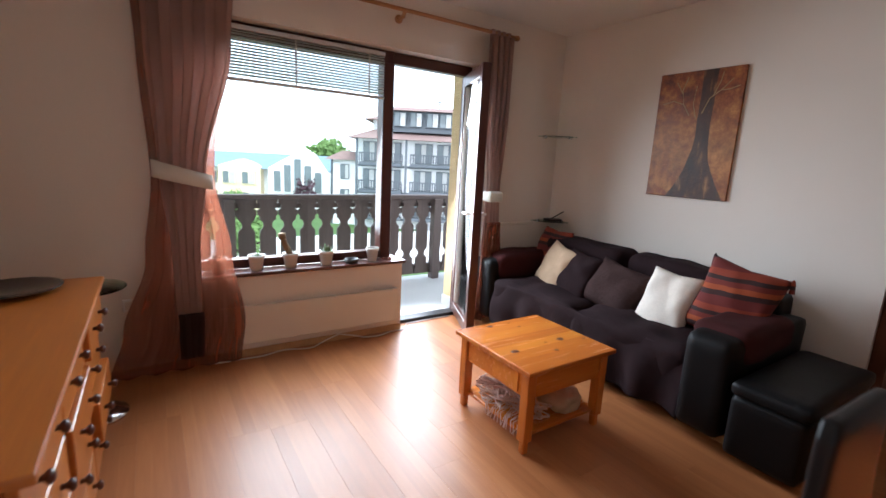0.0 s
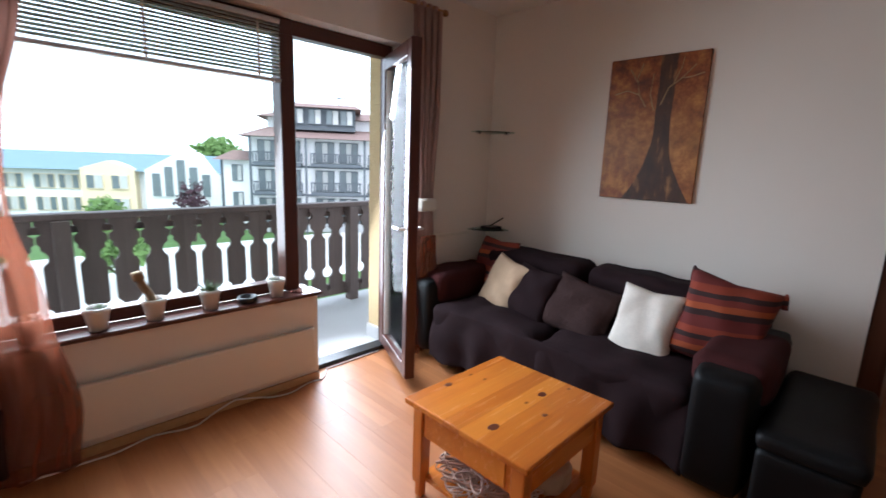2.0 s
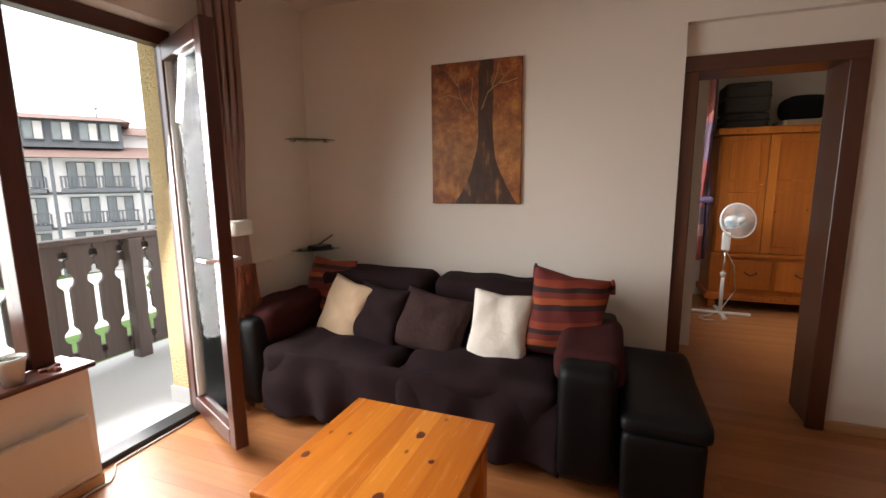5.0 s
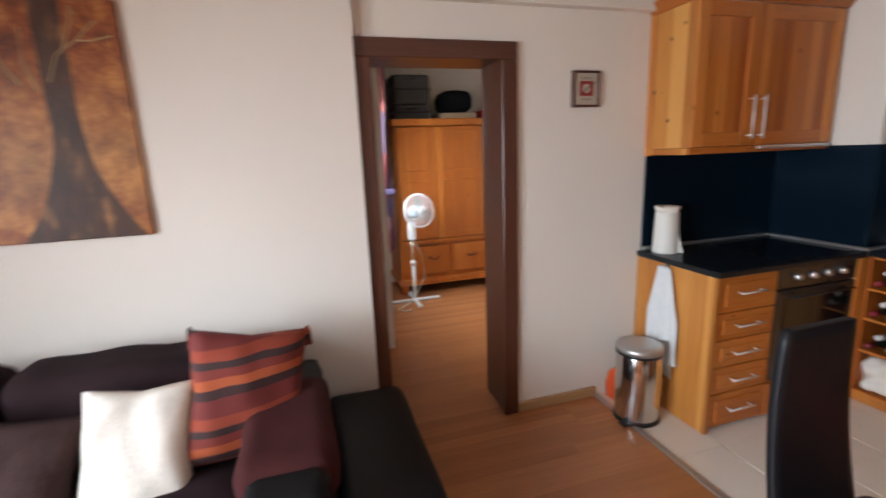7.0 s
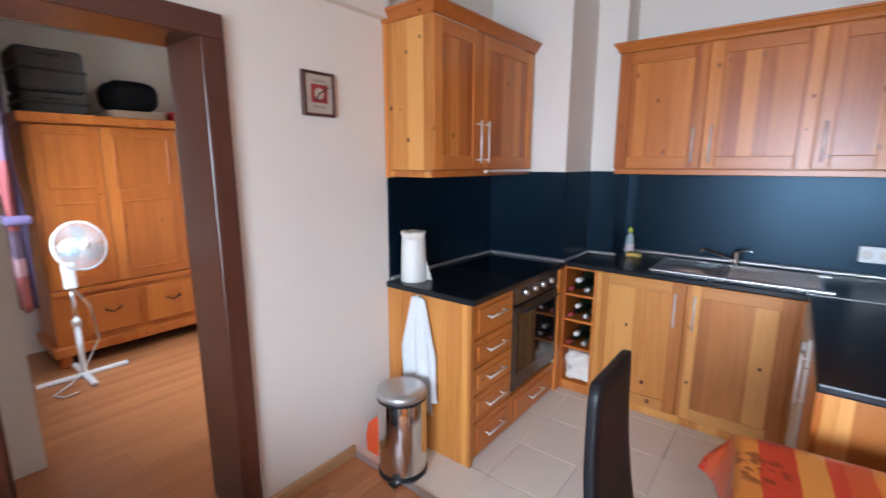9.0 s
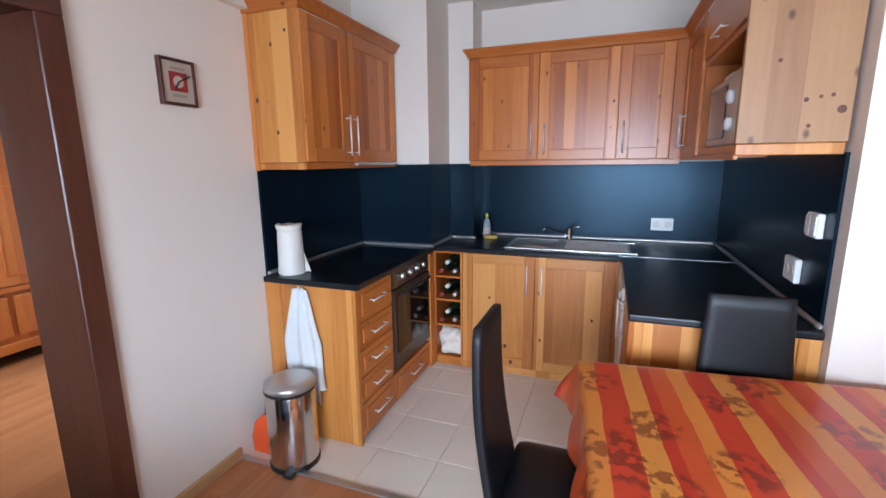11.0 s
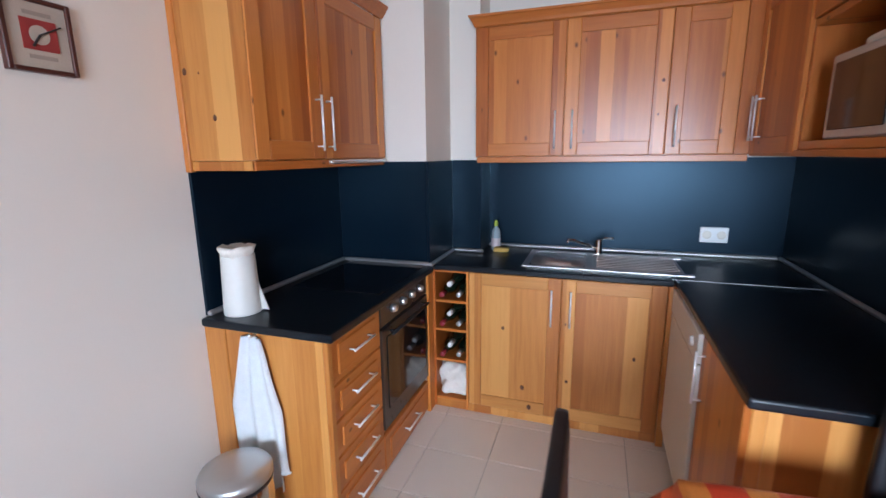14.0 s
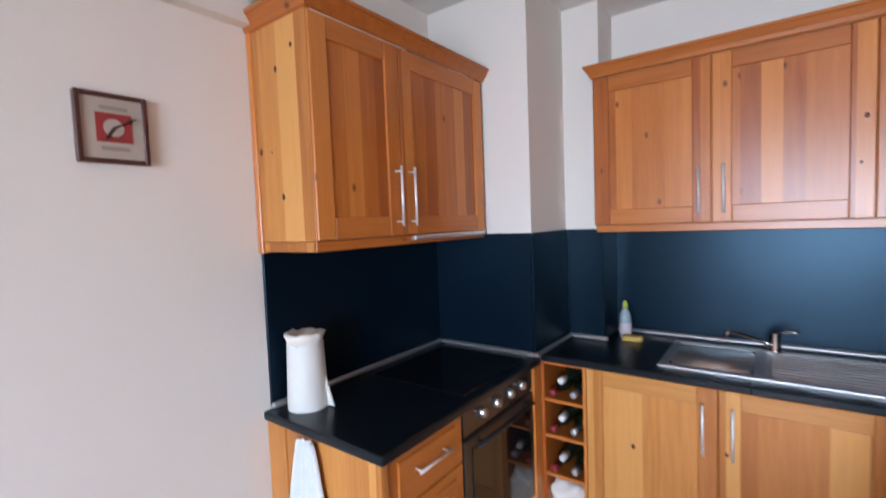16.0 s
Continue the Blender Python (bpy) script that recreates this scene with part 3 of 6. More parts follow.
def hip(u0, u1, d0, d1, z0, z1, inset_u, inset_d):
    bm = bmesh.new()
    lo = [bm.verts.new(p) for p in ((u0, d0, z0), (u1, d0, z0), (u1, d1, z0), (u0, d1, z0))]
    hi = [bm.verts.new(p) for p in ((u0 + inset_u, d0 + inset_d, z1), (u1 - inset_u, d0 + inset_d, z1), (u1 - inset_u, d1 - inset_d, z1), (u0 + inset_u, d1 - inset_d, z1))]
    bm.faces.new(lo[::-1])
    bm.faces.new(hi)
    for i in range(4):
        bm.faces.new((lo[i], lo[(i + 1) % 4], hi[(i + 1) % 4], hi[i]))
    return out(bm)


part("roof", hip(-9.2, 17, 43.6, 58, 3.15, 4.2, 1.8, 4.6), HROOF, hotel)
part("roof", hip(-11.8, -7.9, 45.6, 56.6, 1.0, 1.9, 1.5, 1.5), HROOF, hotel)
part("roof", hip(-8.3, 9, 47.6, 57, 5.2, 6.1, 2.5, 3), HROOF, hotel)
part("penthouse", out(box(-5.3, 0.9, 46.2, 50, 4.0, 6.0, 0)), HDARK, hotel, "dark loggia on the roof")
part("roof", hip(-5.9, 1.5, 45.4, 52, 6.0, 6.5, 0.6, 2), HROOF, hotel)
for u in (-4.4, -2.8, -1.2, 0.1):
    hotel_window(hotel, u, 4.5, 1.2, 1.4, 46.15, HDARK)
part("aerial", out(tube([(-0.6, 47, 6.3), (-0.6, 47, 7.2)], 0.05)), HDARK, hotel)
part("aerial", out(tube([(-1.2, 47, 7.1), (0.1, 47, 7.1)], 0.04)), HDARK, hotel)
for zf in (1.0, -1.6, -4.2):
    for u0, u1 in ((-8.0, -3.9), (-3.1, 1.4), (2.0, 6.4), (7.2, 12)):
        bal = part("balcony", out(box(u0, u1, 43.8, 45, zf - 0.35, zf - 0.05, 0)), HDARK, hotel)
        part("handrail", out(box(u0, u1, 43.8, 43.9, zf + 0.75, zf + 0.85, 0)), HDARK, bal)
        bars = bmesh.new()
        k = u0
        while k < u1:
            box(k, k + 0.12, 43.83, 43.87, zf, zf + 0.76, 0, bars)
            k += 0.24
        tagged(part("balcony_grille", out(bars), HDARK, bal), kind="stuff")
        for s in (0.27, 0.75):
            hotel_window(hotel, u0 + (u1 - u0) * s, zf, 1.7, 1.9, 45, HDARK, 3)
    part("timber", out(box(-8.35, 16, 44.93, 45.0, zf - 0.5, zf - 0.3, 0)), HDARK, hotel)
for u in (-8.2, -3.5, 1.7, 6.8):
    part("timber", out(box(u - 0.1, u + 0.1, 43.9, 44.1, -5.5, 3.2, 0)), HDARK, hotel)
for u in (-11.1, -8.5):
    part("timber", out(box(u - 0.1, u + 0.1, 46.1, 46.2, -5.5, 1.0, 0)), HDARK, hotel)
for z in (-0.9, -3.4):
    hotel_window(hotel, -9.8, z, 0.9, 1.5, 46.2, HDARK)

low = thing("low_building", VIEW @ Vector((-20, 55, -5.5)), "low white and yellow building with blue-grey roof", "building")
part("wall", out(box(-42, -13, 55, 65, -5.5, -0.6, 0)), HWHITE, low)
part("roof", hip(-43, -12.5, 54, 66, -0.6, 1.2, 1.0, 5.5), BROOF, low)
part("gable", out(prism([(-26.5, -5.5), (-21.5, -5.5), (-21.5, -0.4), (-24, 0.4), (-26.5, -0.4)], 54.0, 56)), HYELLOW, low, "yellow gabled bay")
part("gable", out(prism([(-20.5, -5.5), (-13.2, -5.5), (-13.2, -0.8), (-17, 1.6), (-20.5, -0.4)], 53.8, 60)), HWHITE, low, "white gable with tall glazing")
for u in (-39, -36, -33, -30.2, -28):
    for z in (-2.6, -4.9):
        hotel_window(low, u, z, 1.9, 1.5, 55, HYELLOW, 3)
for u in (-25.2, -22.9):
    for z in (-2.5, -4.9):
        hotel_window(low, u, z, 1.6, 1.5, 54, HYELLOW, 2)
for i, u in enumerate((-19.4, -18.2, -17, -15.8, -14.6)):
    hotel_window(low, u, -3.2, 0.95, 2.4 + 1.6 * (1 - abs(i - 2) / 2.2), 53.8, HWHITE, 1)


def tree(name, u, d, z0, trunk_h, r, hgt, leaf_mat, label, count=900, seed=1):
    base = VIEW @ Vector((u, d, z0))
    t = thing(name, base, label, "tree")
    rnd = random.Random(seed)
    bm = tube([base, base + Vector((0.1, 0, trunk_h)), base + Vector((0, 0.1, trunk_h + hgt * 0.5))], 0.18, 8)
    for k in range(6):
        a = k * 1.05
        s = base + Vector((0, 0, trunk_h * 0.9))
        tube([s, s + Vector((math.cos(a) * r * 0.6, math.sin(a) * r * 0.6, hgt * 0.45))], 0.06, 5, bm)
    part("trunk", bm, BARK, t)
    vs, fs = [], []
    for k in range(count):
        v = Vector((rnd.gauss(0, 1), rnd.gauss(0, 1), rnd.gauss(0, 1))).normalized() * rnd.random() ** 0.35
        lump = 0.75 + 0.45 * noise.noise(v * 2.2 + Vector((seed, 0, 0)))
        c = base + Vector((v.x * r * lump, v.y * r * lump, trunk_h + hgt * 0.5 + v.z * hgt * 0.5 * lump))
        q = Euler((rnd.random() * 6, rnd.random() * 6, 0)).to_matrix()
        s = rnd.uniform(0.12, 0.3) * r / 2
        i = len(vs)
        vs += [c + q @ Vector(p) * s for p in ((-1, 0, 0), (0, -0.6, 0.1), (1, 0, 0), (0, 0.6, 0.1))]
        fs.append((i, i + 1, i + 2, i + 3))
    bm = bmesh.new()
    bv = [bm.verts.new(v) for v in vs]
    for f in fs:
        bm.faces.new([bv[i] for i in f])
    part("crown", bm, leaf_mat, t)


tree("purple_tree", -11.9, 40, -5.5, 1.2, 1.3, 4.0, HPURPLE, "dark purple-leaved ornamental tree on the lawn", 700, 2)
tree("broad_tree", -19.0, 76, -5.5, 4, 4.0, 6.0, HGREEN, "broad green tree behind the low building", 900, 3)
tree("garden_tree", -18, 40, -5.5, 0.8, 1.5, 3.0, HGREEN, "bushy green garden tree", 700, 4)
tree("garden_tree", -11, 26, -5.5, 0.6, 1.8, 3.2, HGREEN, "bushy green garden tree", 700, 5)
tree("garden_tree", 2, 24, -5.5, 0.6, 1.6, 2.8, HGREEN, "bushy green garden tree", 700, 6)


# ---- living room ----
def curtain(name, parent, material, z0, z1, span, depth, folds, label="", cols=90, rows=40, amp=0.03, seed=0.0):
    """A hanging cloth; span(z) gives its left and right edge, folds run downwards."""
    bm = bmesh.new()
    grid = []
    for r in range(rows + 1):
        z = z1 + (z0 - z1) * r / rows
        a, b = span(z)
        row = []
        for c in range(cols + 1):
            s = c / cols
            squeeze = min(1.0, (b - a) / 0.45) * 0.6 + 0.4
            y = depth + amp * squeeze * math.sin(s * folds * 2 * math.pi + 0.6 * math.sin(z * 2 + seed)) + 0.014 * noise.noise(Vector((s * 5, z * 1.6, seed)))
            x = a + (b - a) * s + 0.01 * math.sin(s * folds * 4 * math.pi + seed)
            row.append(bm.verts.new((x, y, z)))
        grid.append(row)
    for r in range(rows):
        for c in range(cols):
            bm.faces.new((grid[r][c], grid[r][c + 1], grid[r + 1][c + 1], grid[r + 1][c]))
    ob = part(name, bm, material, parent, label, True)
    ob.modifiers.new("thickness", "SOLIDIFY").thickness = 0.002
    return ob


def lerp_span(table):
    def f(z):
        for (z1, a1, b1), (z2, a2, b2) in zip(table, table[1:]):
            if z <= z1 and z >= z2:
                k = (z1 - z) / (z1 - z2)
                k = k * k * (3 - 2 * k)
                return a1 + (a2 - a1) * k, b1 + (b2 - b1) * k
        return table[-1][1], table[-1][2]
    return f


rod = thing("curtain_rod", (1.7, 3.33, 2.46), "round beech curtain rod above the window", "curtain rod")
part("pole", tube([(0.0, 3.33, 2.44), (3.1, 3.33, 2.44)], 0.014, 12), ROD, rod)
part("finial", moved(lathe(0, 0, [(0.012, 0), (0.022, 0.01), (0.022, 0.03), (0.01, 0.045)], 12), Matrix.Translation((3.09, 3.33, 2.44)) @ pose(0, 0, 0, 0, 90, 0)), ROD, rod)
for bx in (0.35, 2.05, 3.0):
    part("bracket", tube([(bx, 3.43, 2.40), (bx, 3.35, 2.40), (bx, 3.33, 2.43)], 0.014, 8), ROD, rod)
    part("bracket_rose", moved(lathe(0, 0, [(0.03, 0), (0.03, 0.012), (0.02, 0.02)], 12), Matrix.Translation((bx, 3.43, 2.40)) @ pose(0, 0, 0, 90, 0, 0)), ROD, rod)

cur = thing("curtain", (0.5, 3.33, 0.02), "mauve curtain with orange sheer, tied back in white", "curtain")
curtain("drape", cur, MAUVE, 0.30, 2.42, lerp_span([(2.42, 0.46, 0.93), (2.0, 0.47, 0.90), (1.24, 0.5, 0.74), (0.8, 0.54, 0.69), (0.3, 0.55, 0.68)]), 3.285, 4, amp=0.022)
curtain("dark_hem", cur, DARKCLOTH, 0.13, 0.42, lerp_span([(0.42, 0.55, 0.69), (0.13, 0.55, 0.68)]), 3.238, 3, "dark brown hem panel", 40, 10, 0.006)
curtain("sheer_panel", cur, SHEER, 0.02, 2.42, lerp_span([(2.42, 0.41, 0.89), (1.9, 0.43, 0.84), (1.24, 0.46, 0.78), (0.75, 0.40, 0.86), (0.3, 0.26, 0.93), (0.02, 0.18, 0.90)]), 3.345, 5, "rust-orange sheer panel", amp=0.022, seed=2.0)
bm = bmesh.new()
ring = []
for i in range(33):
    a = i / 32 * 2 * math.pi
    x, y = 0.62 + 0.155 * math.cos(a), 3.295 + 0.075 * math.sin(a)
    dz = 0.035 * math.cos(a)
    ring.append((bm.verts.new((x, y, 1.20 + dz * -1)), bm.verts.new((x, y, 1.29 - dz * 1.2))))
for a, b in zip(ring, ring[1:]):
    bm.faces.new((a[0], b[0], b[1], a[1]))
part("tieback", bm, TIE, cur, "white cloth tieback", True).modifiers.new("thickness", "SOLIDIFY").thickness = 0.006
for i in range(7):
    x = 0.5 + i * 0.055
    part("tab", box(x - 0.018, x + 0.018, 3.312, 3.348, 2.38, 2.462, 0.006), MAUVE, cur)

cur2 = thing("curtain", (2.95, 3.33, 0.02), "narrow mauve curtain bunched beside the balcony door", "curtain")
curtain("drape", cur2, MAUVE, 0.25, 2.42, lerp_span([(2.42, 2.82, 3.04), (1.8, 2.84, 3.04), (1.2, 2.88, 3.0), (0.6, 2.86, 3.04), (0.25, 2.86, 3.05)]), 3.30, 4, amp=0.03, seed=4.0)
curtain("sheer_panel", cur2, SHEER, 0.02, 0.9, lerp_span([(0.9, 2.88, 3.02), (0.02, 2.8, 3.12)]), 3.27, 4, "rust-orange sheer panel", 50, 20, 0.03, 5.0)
part("tieback", box(2.862, 3.012, 3.235, 3.36, 1.08, 1.17, 0.02, None, 2), TIE, cur2, "white cloth tieback", True)
for i in range(4):
    x = 2.85 + i * 0.055
    part("tab", box(x - 0.018, x + 0.018, 3.312, 3.348, 2.38, 2.462, 0.006), MAUVE, cur2)

blind = thing("venetian_blind", (1.33, 3.51, 1.85), "half-raised venetian blind with pale slats", "blind")
part("head_rail", box(0.64, 1.985, 3.49, 3.53, 2.145, 2.175, 0.003), ALU, blind)
part("bottom_rail", box(0.64, 1.985, 3.49, 3.53, 1.838, 1.858, 0.004), ALU, blind)
SLAT = plain("pale_green_slat", (0.48, 0.52, 0.48), 0.4, vary=0.05, bump=0.02)
first = part("slat", moved(box(-0.672, 0.672, -0.014, 0.014, -0.0008, 0.0008, 0), Matrix.Translation((1.3125, 3.51, 1.88)) @ pose(0, 0, 0, 36, 0, 0)), SLAT, blind)
for i in range(1, 15):
    o = new("slat", first.data)
    o.parent = blind
    o.location.z = 0.0185 * i
for x in (0.85, 1.33, 1.86):
    part("ladder_cord", box(x - 0.006, x + 0.006, 3.493, 3.497, 1.85, 2.15, 0), TIE, blind)

rad = thing("radiator_panel", (1.4, 3.41, 0.06), "flat cream panel radiator below the window sill", "radiator")
part("panel", box(0.78, 2.1, 3.375, 3.405, 0.1, 0.375, 0.008, None, 2), RADIATOR, rad)
part("grille", box(0.82, 2.06, 3.395, 3.43, 0.345, 0.365, 0.002), RADIATOR, rad)
for x in (0.95, 1.95):
    part("bracket", box(x - 0.02, x + 0.02, 3.40, 3.432, 0.15, 0.33, 0.002), RADIATOR, rad)
cab = thing("floor_cable", (1.6, 3.37, 0.0), "white cable lying along the skirting", "cable")
part("cord", tube([(0.7 + 0.05 * i, 3.39 - 0.03 * math.sin(i * 0.33) ** 2 - 0.01 * math.sin(i * 1.1), 0.006 + (0.06 * (1 - abs(i - 18) / 4) if abs(i - 18) < 4 else 0)) for i in range(30)] + [(2.19, 3.42, 0.006), (2.25, 3.5, 0.006), (2.7, 3.51, 0.006)], 0.005, 6), CERAMIC, cab, "", True)

for k, (px, kind) in enumerate(((0.80, "stub"), (1.035, "rosette"), (1.265, "cactus"), (1.525, "spiky"), (1.895, "rosette"))):
    s = 1.0 if k != 4 else 0.92
    py = 3.455
    pot = thing("plant_pot", (px, py, 0.60), {"stub": "small cream pot with a short stub plant", "rosette": "cream ceramic pot with a low green succulent", "cactus": "cream pot with a leaning brown cactus", "spiky": "cream pot with a spiky grey-green succulent"}[kind], "potted plant", "pots on the sill")
    part("pot", lathe(px, py, [(0.036 * s, 0.6), (0.05 * s, 0.685), (0.055 * s, 0.688), (0.056 * s, 0.71), (0.05 * s, 0.71), (0.046 * s, 0.695)]), CERAMIC, pot, "", True)
    part("soil", lathe(px, py, [(0.047 * s, 0.69), (0.047 * s, 0.697), (0.02, 0.70)], 16), SOIL, pot)
    bm = bmesh.new()
    rnd = random.Random(k)
    if kind == "cactus":
        tube([(px, py, 0.69), (px - 0.02, py, 0.74), (px - 0.045, py, 0.79), (px - 0.055, py, 0.83)], 0.02, 10, bm)
        tube([(px - 0.053, py, 0.815), (px - 0.058, py, 0.835), (px - 0.06, py, 0.85)], 0.026, 10, bm)
        part("cactus", bm, plain("dry_cactus", (0.3, 0.2, 0.11), 0.9, vary=0.3, size=80, bump=0.6), pot, "pale brown furry cactus", True)
    else:
        for i in range({"rosette": 16, "stub": 5, "spiky": 14}[kind]):
            a = rnd.random() * 6.28
            ln = {"rosette": 0.04, "stub": 0.05, "spiky": 0.075}[kind] * rnd.uniform(0.6, 1.2)
            up = {"rosette": 0.6, "stub": 2.0, "spiky": 1.2}[kind]
            d = Vector((math.cos(a), math.sin(a), up * rnd.uniform(0.5, 1.3))).normalized()
            p0 = Vector((px + 0.01 * math.cos(a), py + 0.01 * math.sin(a), 0.69))
            q = d.to_track_quat("Z", "Y")
            vs = [bm.verts.new(p0 + q @ Vector(v)) for v in ((0, 0, 0), (0.009, 0, ln * 0.5), (0, 0.004, ln * 0.5), (-0.009, 0, ln * 0.5), (0, -0.004, ln * 0.5), (0, 0, ln))]
            for i1, i2 in ((1, 2), (2, 3), (3, 4), (4, 1)):
                bm.faces.new((vs[0], vs[i1], vs[i2]))
                bm.faces.new((vs[5], vs[i2], vs[i1]))
        part("leaves", bm, LEAF, pot)
ash = thing("ashtray", (1.72, 3.45, 0.60), "small black round ashtray on the sill", "ashtray")
part("bowl", lathe(1.72, 3.45, [(0.045, 0.6), (0.055, 0.615), (0.053, 0.635), (0.045, 0.635), (0.038, 0.612), (0.01, 0.61)]), BLACK, ash, "", True)
peb = thing("pebbles", (2.03, 3.46, 0.60), "few small reddish stones on the sill", "stones")
for i, (dx, dy) in enumerate(((0, 0), (0.03, 0.02), (-0.025, 0.015), (0.01, -0.025))):
    part("stone", soft_box(2.03 + dx - 0.014, 2.03 + dx + 0.014, 3.46 + dy - 0.012, 3.46 + dy + 0.012, 0.598, 0.616, 0.009, 0.003, 40, 3, i), plain("red_stone", (0.25, 0.09, 0.06), 0.8) if i == 0 else bpy.data.materials["red_stone"], peb, "", True)

# coffee table
ct = thing("coffee_table", (2.2, 1.93, 0.0), "square varnished pine coffee table with drawer and shelf", "table")
part("tabletop", box(1.877, 2.512, 1.628, 2.24, 0.435, 0.46, 0.006, None, 2), TABLEPINE, ct)
for x in (1.905, 2.43):
    for y in (1.655, 2.16):
        bm = box(x, x + 0.055, y, y + 0.055, 0.07, 0.435, 0.004)
        box(x + 0.008, x + 0.047, y + 0.008, y + 0.047, 0.0, 0.07, 0.008, bm)
        part("leg", bm, TABLEPINEZ, ct)
for b in ((1.915, 1.93, 1.71, 2.16), (2.46, 2.475, 1.71, 2.16)):
    part("apron", box(*b, 0.30, 0.435, 0.002), TABLEPINE, ct)
for b in ((1.96, 2.43, 1.665, 1.68), (1.96, 2.43, 2.19, 2.205)):
    part("apron", box(*b, 0.30, 0.435, 0.002), TABLEPINE, ct)
part("drawer_front", box(1.908, 1.916, 1.735, 2.135, 0.312, 0.425, 0.003), TABLEPINE, ct)
part("shelf", box(1.93, 2.46, 1.68, 2.19, 0.085, 0.105, 0.003), TABLEPINE, ct)
DARKKNOT = plain("dark_knot", (0.13, 0.03, 0.01), 0.35)
for x, y, r in ((2.091, 2.195, 0.017), (2.335, 1.868, 0.02), (2.203, 1.771, 0.012), (1.987, 1.855, 0.022)):
    bm = lathe(0, 0, [(r, -0.0005), (r * 0.9, 0.0008), (r * 0.4, 0.001)], 16)
    for v in bm.verts:
        v.co.x *= 1.25 + 0.5 * noise.noise(v.co * 60 + Vector((x * 9, y * 9, 0)))
        v.co.y *= 0.85
    part("knot", moved(bm, Matrix.Translation((x, y, 0.46))), DARKKNOT, ct, "dark pine knot")
yarn = thing("yarn_bundle", (2.05, 1.9, 0.105), "tangled cream and pink wool on the table shelf", "wool")
rnd = random.Random(5)
WOOL = fabric("pink_cream_wool", (0.62, 0.45, 0.38), vary=0.25, bump=0.6)
for i in range(9):
    cx, cy, cz = 2.0 + rnd.uniform(-0.03, 0.16), 1.93 + rnd.uniform(-0.15, 0.15), 0.145 + rnd.uniform(0, 0.04)
    pts = [(cx + 0.07 * math.cos(t * 0.31 + i) * (0.65 + 0.35 * math.sin(t * 0.047)), cy + 0.07 * math.sin(t * 0.29 + i * 2), cz + 0.03 * math.sin(t * 0.13 + i)) for t in range(170)]
    part("skein", tube(pts, 0.004, 5), WOOL, yarn, "", True)
for i in range(20):
    x = 1.94 + 0.004 * i
    y = 1.72 + i * 0.014
    part("fringe", tube([(2.0, y, 0.15), (1.93, y + rnd.uniform(-0.02, 0.02), 0.125), (1.915, y + rnd.uniform(-0.02, 0.02), 0.07)], 0.0025, 5), WOOL, yarn)
bag = thing("cloth_bag", (2.3, 1.78, 0.105), "crumpled pale cloth lying on the shelf", "cloth")
part("cloth", soft_box(2.18, 2.42, 1.70, 1.9, 0.104, 0.20, 0.05, 0.04, 14, 12, 3.0), BEIGE, bag, "", True)

# sofa along the east wall
sofa = thing("sofa", (3.3, 2.25, 0.0), "black leather sofa under a dark plum throw", "sofa")
part("base", soft_box(2.92, 3.72, 1.2, 3.28, 0.05, 0.28, 0.03, 0.004), LEATHER, sofa, "", True)
for y in (1.28, 3.2):
    for x in (2.935, 3.6):
        part("foot", box(x, x + 0.12, y - 0.07, y + 0.07, 0.0, 0.05, 0.004), SKIRT, sofa, "pale wooden foot")
part("arm", soft_box(2.80, 3.74, 1.19, 1.44, 0.06, 0.60, 0.05, 0.006, 4), LEATHER, sofa, "", True)
part("arm", soft_box(2.86, 3.74, 3.14, 3.40, 0.06, 0.60, 0.05, 0.006, 4), LEATHER, sofa, "", True)
part("back", soft_box(3.56, 3.785, 1.3, 3.3, 0.28, 0.72, 0.05, 0.008, 4), LEATHER, sofa, "", True)
for y0, y1, s in ((1.44, 2.29, 1.0), (2.29, 3.14, 5.0)):
    part("seat_cushion", soft_box(2.88, 3.56, y0, y1, 0.2, 0.44, 0.06, 0.03, 6, 20, s, 0.03), THROW, sofa, "plum throw over the seat", True)
    part("back_cushion", soft_box(3.42, 3.72, y0 + 0.02, y1 - 0.01, 0.42, 0.80, 0.08, 0.03, 4, 14, s + 2), THROW, sofa, "plum throw over the back", True)


def drape(y0, y1, x_top, z_top, x_bot, z_bot, seed, cols=60, rows=24):
    bm = bmesh.new()
    g = []
    for r in range(rows + 1):
        k = r / rows
        row = []
        for c in range(cols + 1):
            s = c / cols
            y = y0 + (y1 - y0) * s
            low = z_bot + 0.05 * noise.noise(Vector((y * 2.5, seed, 0)))
            z = z_top + (low - z_top) * k
            x = x_top + (x_bot - x_top) * k ** 0.6 - 0.03 * k * math.sin(y * 19 + seed + 0.8 * math.sin(y * 7)) - 0.035 * noise.noise(Vector((y * 4, z * 5, seed)))
            row.append(bm.verts.new((x, y, z)))
        g.append(row)
    for r in range(rows):
        for c in range(cols):
            bm.faces.new((g[r][c], g[r][c + 1], g[r + 1][c + 1], g[r + 1][c]))
    return bm


o = part("throw_front", drape(1.42, 3.12, 2.9, 0.43, 2.84, 0.07, 1.0), THROW, sofa, "plum throw hanging down the front", True)
o.modifiers.new("thickness", "SOLIDIFY").thickness = 0.01
part("arm_cover", soft_box(2.92, 3.5, 1.165, 1.47, 0.45, 0.635, 0.06, 0.015, 5, 12, 2.0), MAROON, sofa, "maroon cloth over the arm", True)
part("arm_cover", soft_box(2.93, 3.6, 3.1, 3.41, 0.4, 0.645, 0.06, 0.02, 5, 12, 7.0), MAROON, sofa, "maroon cloth over the arm", True)
ott = thing("ottoman", (3.2, 1.0, 0.0), "low black leather footstool beside the sofa", "footstool")
